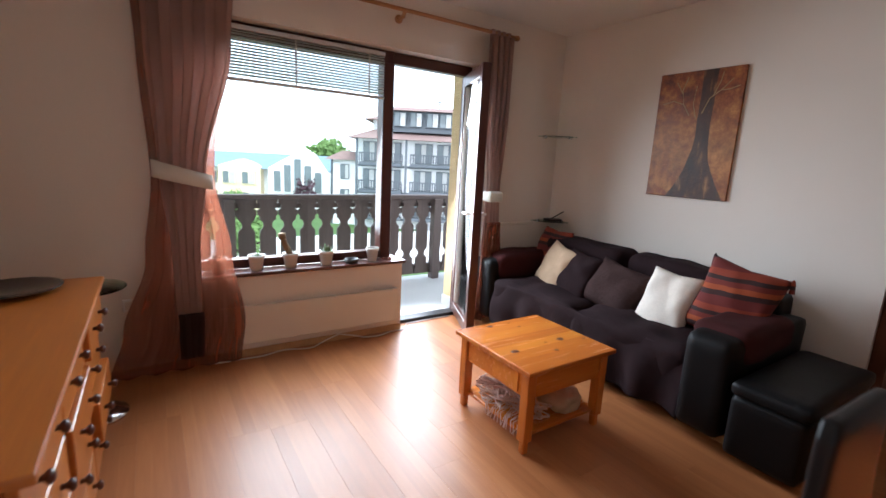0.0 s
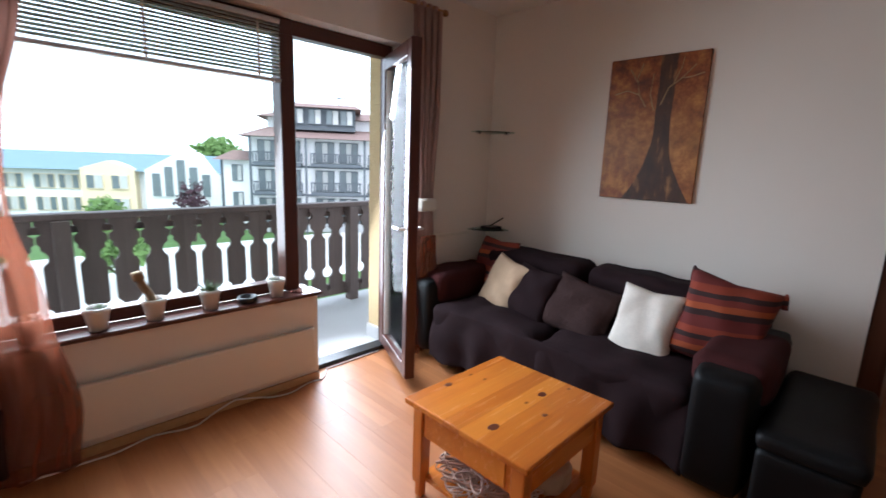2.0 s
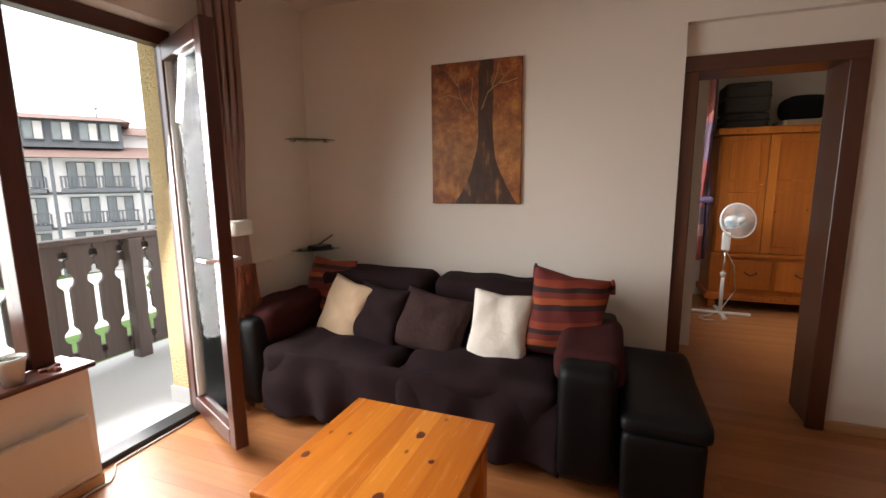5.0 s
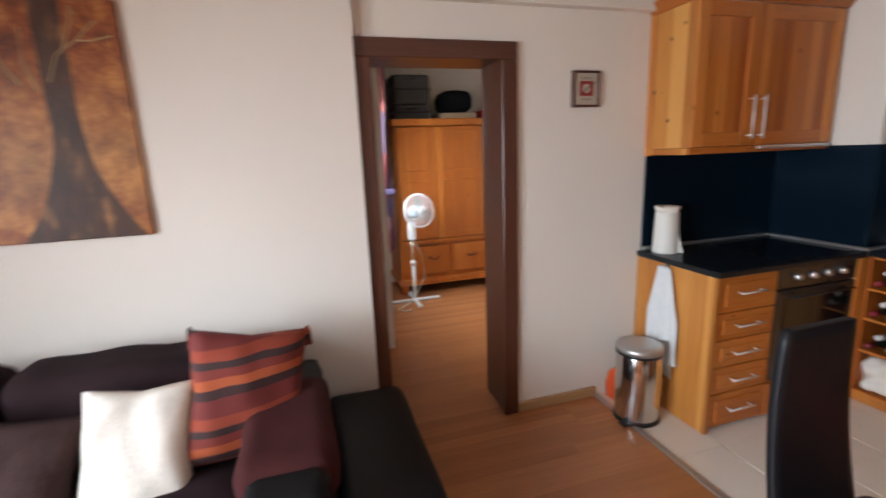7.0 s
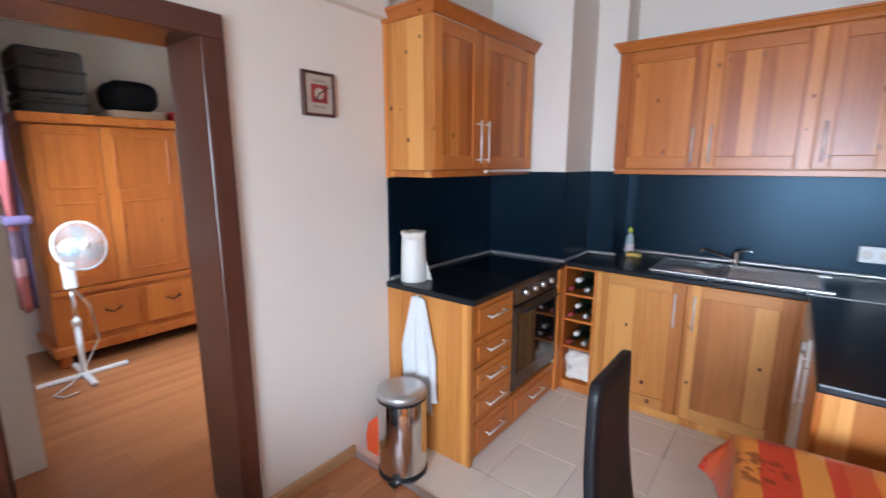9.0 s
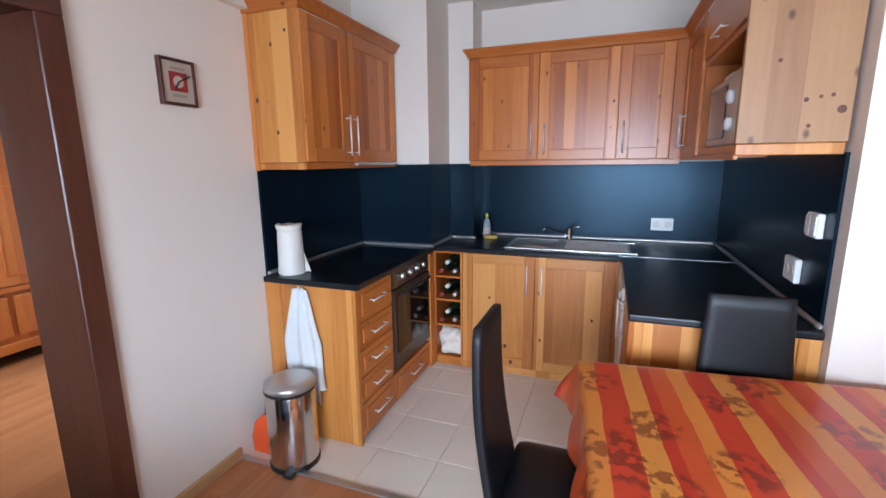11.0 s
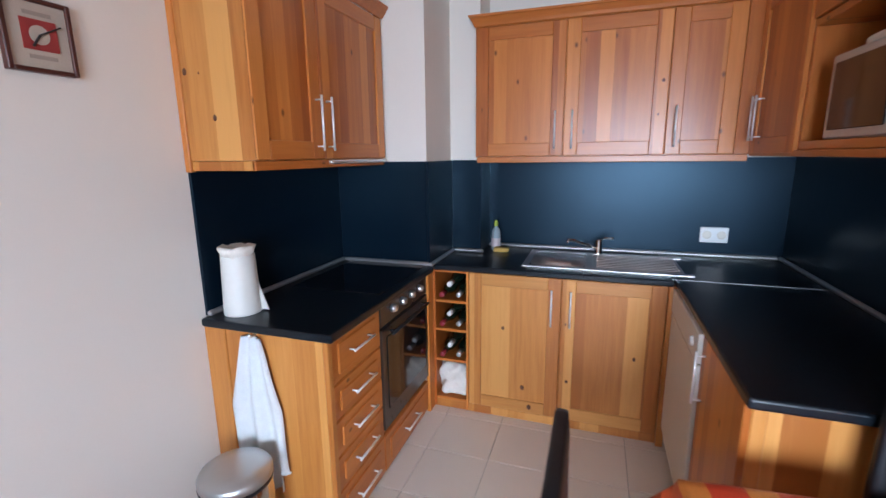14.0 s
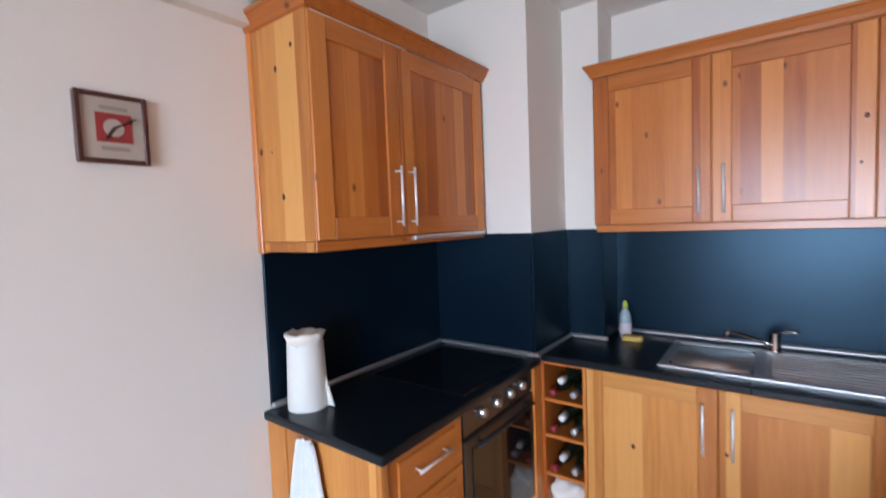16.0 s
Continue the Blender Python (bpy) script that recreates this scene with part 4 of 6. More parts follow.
part("body", soft_box(2.80, 3.64, 0.845, 1.175, 0.03, 0.36, 0.03, 0.005, 4), LEATHER, ott, "", True)
part("cushion", soft_box(2.785, 3.655, 0.83, 1.18, 0.35, 0.43, 0.035, 0.006, 5, 12, 1.0, 0.01), LEATHER, ott, "", True)


def cushion(label, at, w, h, t, yaw, tilt, roll, material, group="cushions on the sofa", tassel=False):
    """A square pillow leaning on the sofa; yaw turns it, tilt leans it back."""
    c = thing("cushion", at, label, "cushion", group)
    bm = bmesh.new()
    n = 22
    m = pose(0, 0, 0, 0, 0, yaw) @ pose(0, 0, 0, 0, tilt, 0) @ pose(0, 0, 0, roll, 0, 0)
    for side in (-1, 1):
        g = []
        for i in range(n + 1):
            row = []
            for j in range(n + 1):
                u, v = i / n * 2 - 1, j / n * 2 - 1
                f = max(0.0, (1 - u ** 4) * (1 - v ** 4)) ** 0.55
                pin = 1 - 0.10 * (1 - abs(u * v)) * max(abs(u), abs(v)) ** 6
                wob = 0.02 * noise.noise(Vector((u * 1.7 + at[1] * 3, v * 1.7, side)))
                row.append(bm.verts.new(m @ Vector((side * (t / 2 * f + wob * f), u * w / 2 * pin, v * h / 2 * pin))))
            g.append(row)
        for i in range(n):
            for j in range(n):
                bm.faces.new((g[i][j], g[i + 1][j], g[i + 1][j + 1], g[i][j + 1]))
    bmesh.ops.remove_doubles(bm, verts=bm.verts, dist=0.002)
    me = bpy.data.meshes.new("cover")
    bmesh.ops.recalc_face_normals(bm, faces=bm.faces)
    bm.to_mesh(me)
    bm.free()
    for p in me.polygons:
        p.use_smooth = True
    me.materials.append(material)
    o = new("cover", me)
    o.parent = c
    if tassel:
        for u in (-0.5, 0.5):
            q = m @ Vector((0, u * w, h / 2))
            bm = lathe(0, 0, [(0.004, 0.01), (0.01, 0.0), (0.013, -0.02), (0.016, -0.07), (0.006, -0.072)][::-1], 8)
            bm2 = moved(bm, Matrix.Translation(q))
            me = bpy.data.meshes.new("tassel")
            bm2.to_mesh(me)
            bm2.free()
            me.materials.append(material)
            o = new("tassel", me)
            o.parent = c
    return c


cushion("red and orange striped cushion with tassels", (3.35, 1.46, 0.66), 0.42, 0.48, 0.16, 14, 24, 12, STRIPE, tassel=True)
cushion("cream quilted square cushion", (3.24, 1.80, 0.575), 0.34, 0.43, 0.13, 4, 26, 4, CREAM)
cushion("brown chunky knit cushion", (3.25, 2.2, 0.565), 0.45, 0.37, 0.15, 0, 30, 9, KNIT)
cushion("dark plum plain cushion", (3.25, 2.55, 0.575), 0.38, 0.38, 0.14, -8, 26, 4, THROW)
cushion("beige plush cushion leaning on the sofa back", (3.27, 2.8, 0.58), 0.38, 0.40, 0.12, -14, 24, 8, BEIGE)
cushion("striped red cushion tucked into the sofa corner", (3.50, 3.07, 0.66), 0.42, 0.40, 0.14, -12, 18, 0, STRIPE)

# painting
ART = mat("tree_painting", 0.45)
n = Nodes(ART)
y_, z_ = n.axis(1), n.axis(2)
base = n.ramp(n.noise(7, 8, rough=0.75), (0.38, (0.09, 0.018, 0.005)), (0.5, (0.24, 0.058, 0.011)), (0.64, (0.5, 0.2, 0.045)))
glow = n.math("SUBTRACT", 1.0, n.math("MULTIPLY", n.math("ABSOLUTE", n.math("SUBTRACT", z_, 0.33)), 2.6))
base = n.mix(n.math("MULTIPLY", n.math("MAXIMUM", glow, 0.0), n.math("MULTIPLY", n.noise(14, 5), 0.8)), base, (0.6, 0.3, 0.09))
flare = n.math("MULTIPLY", n.math("POWER", n.math("MAXIMUM", n.math("SUBTRACT", 0.45, z_), 0.0), 2.0), 0.8)
halfw = n.math("ADD", 0.05, flare)
trunk = n.math("LESS_THAN", n.math("ABSOLUTE", n.math("ADD", n.math("ADD", y_, 0.055), n.math("MULTIPLY", n.noise(5, 3), 0.03))), halfw)
bark = n.ramp(n.noise(22, 5, (1, 1, 0.25)), (0.35, (0.014, 0.006, 0.004)), (0.58, (0.05, 0.018, 0.008)), (0.74, (0.36, 0.17, 0.055)))
n.color(n.mix(n.math("MULTIPLY", trunk, 0.92), base, bark))
n.bump(n.noise(40, 5), 0.6, 0.004)
art = thing("painting", (3.78, 2.105, 1.23), "unframed canvas painting of a bare tree in rust and gold", "painting")
ob = part("canvas", box(3.785 - 0.005, 3.80, 1.805, 2.405, 1.23, 2.127, 0.003), ART, art)
GOLD = plain("pale_gold_paint", (0.5, 0.33, 0.15), 0.5, vary=0.3)
for b in (((2.06, 1.83), (2.02, 1.93), (1.95, 1.98), (1.88, 2.05)), ((1.95, 1.98), (1.90, 1.98), (1.83, 2.0)), ((2.0, 1.94), (1.96, 2.04), (1.95, 2.1)), ((2.15, 1.82), (2.2, 1.9), (2.22, 2.0), (2.19, 2.09)), ((2.2, 1.9), (2.28, 1.93), (2.36, 1.91)), ((2.22, 1.98), (2.27, 2.06)), ((2.1, 1.8), (2.13, 1.9), (2.12, 2.02))):
    part("branch", tube([(3.7795, y, z) for y, z in b], 0.0035, 5), GOLD, art, "pale painted branch")

# corner shelves
for z, lab in ((1.68, "small curved glass corner shelf, empty"), (0.885, "small glass corner shelf holding a black gadget")):
    sh = thing("corner_shelf", (3.7, 3.33, z), lab, "shelf", "corner shelves")
    bm = bmesh.new()
    pts = [(3.80, 3.43)] + [(3.80 - 0.25 * math.cos(a), 3.43 - 0.25 * math.sin(a)) for a in [i * math.pi / 2 / 10 for i in range(11)]]
    lo = [bm.verts.new((x, y, z - 0.004)) for x, y in pts]
    hi = [bm.verts.new((x, y, z + 0.004)) for x, y in pts]
    bm.faces.new(lo)
    bm.faces.new(hi[::-1])
    for i in range(len(pts)):
        j = (i + 1) % len(pts)
        bm.faces.new((lo[i], lo[j], hi[j], hi[i]))
    part("glass_plate", bm, SHELFGLASS, sh)
    for p in ((3.785, 3.25), (3.62, 3.415)):
        part("clip", box(p[0] - 0.015, p[0] + 0.015, p[1] - 0.015, p[1] + 0.015, z - 0.018, z + 0.012, 0.004), CHROME, sh)
gad = thing("black_gadget", (3.72, 3.3, 0.889), "small black device with a raised aerial", "device")
part("body", box(3.65, 3.78, 3.24, 3.37, 0.889, 0.912, 0.006), BLACK, gad)
part("aerial", tube([(3.70, 3.31, 0.91), (3.74, 3.2, 0.99)], 0.006, 6), BLACK, gad)
duct = thing("cable_duct", (3.4, 3.42, 0.86), "cream cable duct running along the wall", "cable duct")
part("cover", box(3.08, 3.56, 3.412, 3.43, 0.845, 0.872, 0.003), RADIATOR, duct)

# chest of drawers
ch = thing("chest_of_drawers", (0.02, 2.04, 0.0), "honey pine chest of drawers with turned knobs", "chest of drawers")
part("top", box(-0.235, 0.25, 1.265, 2.80, 0.775, 0.80, 0.006, None, 2), PINER, ch)
part("carcass", box(-0.23, 0.19, 1.29, 2.775, 0.06, 0.775, 0.003), PINEY, ch)
part("plinth", box(-0.21, 0.18, 1.31, 2.755, 0.0, 0.06, 0.003), PINER, ch)
for c in range(3):
    for r in range(4):
        y0 = 1.31 + c * 0.485
        z0 = 0.08 + r * 0.172
        open_ = {(2, 3): 0.02, (1, 2): 0.015, (2, 1): 0.03}.get((c, r), 0.0)
        d = part("drawer", box(0.19, 0.212 + open_, y0, y0 + 0.475, z0, z0 + 0.164, 0.004), PINER, ch)
        for k in (0.13, 0.345):
            part("knob", moved(lathe(0, 0, [(0.008, 0), (0.008, 0.012), (0.017, 0.02), (0.017, 0.028), (0.008, 0.034)], 12), Matrix.Translation((0.212 + open_, y0 + k, z0 + 0.085)) @ pose(0, 0, 0, 0, 90, 0)), FRAME, d, "dark turned wooden knob", True)
dish = thing("platter", (-0.03, 2.62, 0.80), "dark glazed round platter on the chest", "dish")
part("plate", lathe(-0.03, 2.62, [(0.07, 0.8), (0.09, 0.803), (0.155, 0.82), (0.16, 0.825), (0.15, 0.823), (0.08, 0.808), (0.01, 0.806)], 32), plain("dark_glaze", (0.03, 0.025, 0.02), 0.15, vary=0.4, size=20), dish, "", True)
gt = thing("side_table", (0.16, 3.0, 0.0), "small round glass side table with metal stem", "side table")
part("glass_top", lathe(0.16, 3.0, [(0.16, 0.69), (0.165, 0.695), (0.16, 0.70)], 32), SHELFGLASS, gt)
part("stem", tube([(0.16, 3.0, 0.02), (0.16, 3.0, 0.69)], 0.018, 10), CHROME, gt, "", True)
part("foot", lathe(0.16, 3.0, [(0.13, 0.0), (0.13, 0.012), (0.03, 0.025)], 24), CHROME, gt, "", True)
sk = thing("wall_socket", (0.31, 3.425, 0.45), "square cream wall socket", "socket")
part("plate", box(0.27, 0.35, 3.418, 3.43, 0.415, 0.495, 0.005), PLASTIC, sk)
part("insert", box(0.285, 0.335, 3.414, 3.42, 0.43, 0.48, 0.004), RADIATOR, sk)


# ---- kitchen ----
def shaker_door(parent, axis, plane, a0, a1, z0, z1, stave_mat, rail_mat, handle=None, out=1, name="door", length=0.2):
    """A framed door on a plane x or y = plane; out is the side it faces; handle: where along it the bar sits, and its height."""
    def slab(b0, b1, c0, c1, d0, d1, bev=0.003):
        p, q = sorted((plane + out * d0, plane + out * d1))
        return box(p, q, b0, b1, c0, c1, bev) if axis == "x" else box(b0, b1, p, q, c0, c1, bev)
    w = 0.07
    g = 0.002
    d = part(name, slab(a0 + g + w - 0.004, a1 - g - w + 0.004, z0 + g + w - 0.004, z1 - g - w + 0.004, 0.0, 0.011, 0), stave_mat, parent)
    part("stile", slab(a0 + g, a0 + g + w, z0 + g, z1 - g, 0, 0.02), stave_mat, d)
    part("stile", slab(a1 - g - w, a1 - g, z0 + g, z1 - g, 0, 0.02), stave_mat, d)
    part("rail", slab(a0 + g + w, a1 - g - w, z0 + g, z0 + g + w, 0, 0.0195), rail_mat, d)
    part("rail", slab(a0 + g + w, a1 - g - w, z1 - g - w, z1 - g, 0, 0.0195), rail_mat, d)
    if handle:
        at, hz = handle
        o = (out, 0, 0) if axis == "x" else (0, out, 0)
        x, y = (plane + out * 0.02, at) if axis == "x" else (at, plane + out * 0.02)
        part("handle", handle_bar(x, y, hz, length, o), HANDLE, d, "brushed steel bar handle", True)
    return d


# splashbacks and strips
splash = thing("splashback", (2.5, -2.1, 0.9), "dark blue-black splashback panels around the worktop", "splashback")
part("panel", box(3.838, 3.85, -1.72, -0.71, 0.9, 1.47, 0.001), SPLASH, splash)
part("panel", box(3.30, 3.838, -1.72, -1.708, 0.9, 1.47, 0.001), SPLASH, splash)
part("panel", box(3.288, 3.30, -2.133, -1.712, 0.9, 1.47, 0.001), SPLASH, splash)
part("panel", box(3.105, 3.288, -2.145, -2.133, 0.9, 1.47, 0.001), SPLASH, splash)
part("panel", box(3.103, 3.115, -2.385, -2.14, 0.9, 1.47, 0.001), SPLASH, splash)
part("panel", box(1.422, 3.103, -2.385, -2.373, 0.9, 1.47, 0.001), SPLASH, splash)
part("panel", box(1.41, 1.422, -2.385, -0.70, 0.9, 1.50, 0.001), SPLASH, splash)
for b in ((3.815, 3.837, -1.705, -0.70), (3.285, 3.815, -1.707, -1.685), (3.265, 3.287, -2.13, -1.685), (3.08, 3.265, -2.132, -2.11), (1.445, 3.10, -2.372, -2.35), (1.423, 1.445, -2.372, -0.66)):
    part("edge_strip", box(*b, 0.899, 0.922, 0.008), ALU, splash, "grey edge strip along the worktop")

# left run: drawers, oven, worktop
wt1 = thing("worktop", (3.55, -1.2, 0.87), "black worktop with rounded edge over drawers and oven", "worktop")
part("slab", box(3.262, 3.838, -1.708, -0.672, 0.868, 0.9, 0.008, None, 3), BLACKTOP, wt1)
wt2 = thing("worktop", (2.3, -1.9, 0.87), "black worktop holding the sink", "worktop")
bm = box(2.052, 2.475, -2.373, -1.752, 0.866, 0.898, 0.006)
box(2.76, 3.287, -2.373, -1.752, 0.866, 0.898, 0.006, bm)
box(2.47, 2.765, -1.88, -1.752, 0.866, 0.898, 0.006, bm)
box(2.47, 2.765, -2.373, -2.23, 0.866, 0.898, 0.006, bm)
part("slab", bm, BLACKTOP, wt2)
wt3 = thing("worktop", (1.75, -1.5, 0.87), "black worktop peninsula with blunt end", "worktop")
part("slab", box(1.422, 2.045, -2.373, -0.64, 0.868, 0.9, 0.008, None, 3), BLACKTOP, wt3)
part("joint_strip", box(1.422, 2.06, -1.772, -1.766, 0.899, 0.9015, 0), ALU, wt3, "thin aluminium joint strip")

unit = thing("drawer_unit", (3.55, -0.93, 0.0), "pine drawer unit of five drawers with pale end panel", "cabinet")
part("end_panel", box(3.32, 3.75, -0.725, -0.70, 0.0, 0.866, 0.002), PALE, unit)
part("filler_strip", box(3.75, 3.848, -0.722, -0.692, 0.0, 0.885, 0.004), PALE, unit)
part("corner_post", box(3.298, 3.32, -0.727, -0.698, 0.0, 0.866, 0.003), PALE, unit)
part("body", box(3.335, 3.84, -1.125, -0.725, 0.06, 0.866, 0), PINEY, unit)
zs = (0.02, 0.215, 0.365, 0.515, 0.665, 0.858)
for z0, z1 in zip(zs, zs[1:]):
    d = part("drawer", box(3.31, 3.335, -1.122, -0.73, z0 + 0.003, z1 - 0.003, 0.004), PINER, unit)
    part("raised_field", box(3.302, 3.312, -1.075, -0.775, z0 + 0.035, z1 - 0.035, 0.004), PINER, d)
    part("handle", handle_bar(3.303, -0.925, z0 + (z1 - z0) * 0.55, 0.17, (-1, 0, 0), "Y"), HANDLE, d, "brushed steel bar handle", True)

oven = thing("oven", (3.5, -1.42, 0.2), "built-in oven with black glass door and steel knobs", "oven")
part("body", box(3.335, 3.83, -1.70, -1.128, 0.21, 0.866, 0), BLACK, oven)
part("fascia", box(3.308, 3.335, -1.70, -1.13, 0.745, 0.862, 0.003), plain("dark_steel", (0.1, 0.09, 0.08), 0.3, 0.8), oven)
for y in (-1.25, -1.36, -1.47, -1.58):
    part("knob", moved(lathe(0, 0, [(0.02, 0), (0.02, 0.012), (0.016, 0.026)], 16), Matrix.Translation((3.308, y, 0.805)) @ pose(0, 0, 0, 0, -90, 0)), STEEL, oven, "", True)
odoor = part("oven_door", box(3.305, 3.335, -1.70, -1.13, 0.235, 0.735, 0.004), bpy.data.materials["dark_steel"], oven)
part("oven_glass", box(3.30, 3.306, -1.655, -1.175, 0.33, 0.69, 0.002), BLACKGLASS, odoor)
part("handle", handle_bar(3.305, -1.415, 0.705, 0.46, (-1, 0, 0), "Y", 0.008), BLACK, odoor, "", True)
ovb = thing("oven_cabinet", (3.5, -1.42, 0.0), "pine plinth drawer beneath the oven", "cabinet")
part("body", box(3.335, 3.83, -1.70, -1.128, 0.0, 0.205, 0), PINEY, ovb)
d = part("drawer", box(3.31, 3.335, -1.70, -1.13, 0.02, 0.205, 0.004), PINER, ovb)
part("raised_field", box(3.302, 3.312, -1.65, -1.18, 0.055, 0.17, 0.004), PINER, d)
part("handle", handle_bar(3.303, -1.415, 0.12, 0.17, (-1, 0, 0), "Y"), HANDLE, d, "brushed steel bar handle", True)
hob = thing("hob", (3.55, -1.42, 0.9), "flush black ceramic hob in the worktop", "hob")
part("glass_plate", box(3.31, 3.77, -1.69, -1.14, 0.899, 0.904, 0.002), BLACKGLASS, hob)

# wine rack
rack = thing("wine_rack", (3.19, -1.95, 0.0), "open pine shelf unit holding wine bottles", "shelf unit")
for x in (3.085, 3.285):
    part("side", box(x, x + 0.016, -2.12, -1.785, 0.0, 0.864, 0.002), PINE, rack)
for z in (0.05, 0.30, 0.49, 0.665, 0.846):
    part("shelf", box(3.101, 3.285, -2.12, -1.787, z, z + 0.016, 0.002), PINEX, rack)
part("back", box(3.101, 3.285, -2.13, -2.12, 0.05, 0.846, 0), FRAME, rack)
part("plinth", box(3.088, 3.30, -1.80, -1.79, 0.0, 0.05, 0), PALE, rack)
GREENGLASS = plain("dark_bottle_glass", (0.01, 0.018, 0.01), 0.08, vary=0.2, bump=0)
CAPS = [plain("foil_silver", (0.55, 0.55, 0.55), 0.35, 0.6), plain("foil_red", (0.25, 0.02, 0.03), 0.35), plain("foil_white", (0.7, 0.68, 0.66), 0.5)]
k = 0
for z in (0.316, 0.506, 0.681):
    for x, dz, dy in ((3.145, 0, 0.0), (3.238, 0, 0.02), (3.19, 0.068, 0.03)):
        b = thing("wine_bottle", (x, -1.95, z), "dark wine bottle lying on the rack", "bottle", "bottles in the rack")
        m = Matrix.Translation((x, -2.1, z + 0.038 + dz)) @ pose(0, 0, 0, -90, 0, 0)
        part("glass", moved(lathe(0, 0, [(0.036, 0.0), (0.036, 0.19), (0.03, 0.215), (0.014, 0.25), (0.0135, 0.26 + dy)], 16), m), GREENGLASS, b, "", True)
        part("capsule", moved(lathe(0, 0, [(0.015, 0.255 + dy), (0.015, 0.32 + dy), (0.012, 0.322 + dy)], 12), m), CAPS[k % 3], b, "foil capsule", True)
        k += 1
pk = thing("plastic_bag", (3.19, -1.93, 0.066), "crumpled cream paper bag at the rack's foot", "bag")
part("bag", soft_box(3.105, 3.28, -2.08, -1.80, 0.066, 0.26, 0.05, 0.05, 16, 12, 2.0), CREAM, pk, "", True)

filler = thing("filler_panel", (3.304, -1.745, 0.0), "narrow pine filler panel between oven and rack", "panel")
part("panel", box(3.297, 3.318, -1.786, -1.703, 0.0, 0.864, 0.002), PINEY, filler)

# sink run
sinkcab = thing("sink_cabinet", (2.55, -2.05, 0.0), "pine base cabinet with two framed doors under the sink", "cabinet")
part("body", box(2.07, 3.083, -2.36, -1.80, 0.05, 0.72, 0), PINE, sinkcab)
part("front_rail", box(2.07, 3.083, -1.82, -1.80, 0.72, 0.864, 0), PINE, sinkcab)
part("plinth", box(2.07, 3.083, -1.80, -1.785, 0.0, 0.05, 0.002), PALE, sinkcab)
PALEX = wood("pale_pine_rail", (0.68, 0.35, 0.1), (0.57, 0.26, 0.06), (0.42, 0.15, 0.03), "X", 0.3, "Z", 0.33, 0.6, 0.4)
shaker_door(sinkcab, "y", -1.80, 2.575, 3.083, 0.05, 0.86, PALE, PALEX, (2.625, 0.70), 1, length=0.2)
shaker_door(sinkcab, "y", -1.80, 2.07, 2.575, 0.05, 0.86, PALE, PALEX, (2.527, 0.70), 1, length=0.2)
part("corner_filler", box(2.036, 2.07, -1.80, -1.757, 0.0, 0.864, 0.002), PALE, sinkcab)
sink = thing("sink", (2.4, -2.06, 0.9), "steel inset sink with ribbed draining board", "sink")
bm = bmesh.new()
for b in ((1.95, 2.80, -2.275, -2.235), (1.95, 2.80, -1.875, -1.84), (2.765, 2.80, -2.235, -1.875), (2.43, 2.47, -2.235, -1.875)):
    box(*b, 0.898, 0.906, 0.002, bm)
part("rim", bm, STEEL, sink)
bowl = part("bowl", lathe(0, 0, [(0.2, 0.0), (0.85, 0.001), (0.92, 0.004), (0.97, 0.03), (1.0, 0.034)], 48), STEEL, sink, "", True)
for v in bowl.data.vertices:
    q = v.co + ORG[bowl]
    r = max(1e-6, math.hypot(q.x, q.y))
    c, s = q.x / r, q.y / r
    f = 1 / max(abs(c) ** 6 + abs(s) ** 6, 1e-9) ** (1 / 6)
    v.co = Vector((2.6175 + c * f * r * 0.148, -2.055 + s * f * r * 0.18, 0.9035 - (0.034 - q.z) * 4.2)) - ORG[bowl]
part("drain", lathe(2.62, -2.06, [(0.03, 0.761), (0.03, 0.764), (0.02, 0.763)], 16), CHROME, sink)
part("draining_board", box(1.985, 2.43, -2.235, -1.875, 0.898, 0.9015, 0.001), STEEL, sink)
for i in range(9):
    part("rib", box(2.0, 2.41, -2.215 + i * 0.039, -2.195 + i * 0.039, 0.901, 0.9055, 0.002), STEEL, sink)
tap = thing("mixer_tap", (2.40, -2.26, 0.905), "chrome mixer tap with slim swivel spout", "tap")
part("body", lathe(2.40, -2.255, [(0.027, 0.905), (0.025, 0.915), (0.021, 0.92), (0.021, 0.985), (0.014, 0.995)], 20), CHROME, tap, "", True)
part("spout", tube([(2.41, -2.25, 0.935), (2.47, -2.22, 0.965), (2.54, -2.17, 0.995), (2.57, -2.15, 1.0), (2.58, -2.145, 0.985)], 0.009, 10), CHROME, tap, "", True)
part("lever", tube([(2.40, -2.255, 0.99), (2.36, -2.24, 1.005), (2.32, -2.22, 1.008)], 0.007, 8), CHROME, tap, "", True)
soap = thing("soap_bottle", (3.03, -2.25, 0.898), "clear washing-up bottle with yellow-green cap", "bottle")
part("bottle", lathe(3.03, -2.25, [(0.028, 0.898), (0.03, 0.905), (0.03, 1.0), (0.024, 1.03), (0.012, 1.045), (0.012, 1.055)], 18), plain("clear_plastic", (0.28, 0.34, 0.36), 0.15, vary=0.1, bump=0), soap, "", True)
part("label", lathe(3.03, -2.25, [(0.0305, 0.92), (0.0305, 0.975)], 18), plain("pink_label", (0.5, 0.42, 0.42), 0.5), soap, "pale pink label")
part("cap", lathe(3.03, -2.25, [(0.013, 1.052), (0.013, 1.075), (0.006, 1.09)], 12), plain("lime_cap", (0.45, 0.55, 0.05), 0.4), soap, "yellow-green cap", True)
sp = thing("sponge", (2.985, -2.20, 0.898), "yellow kitchen sponge beside the sink", "sponge")
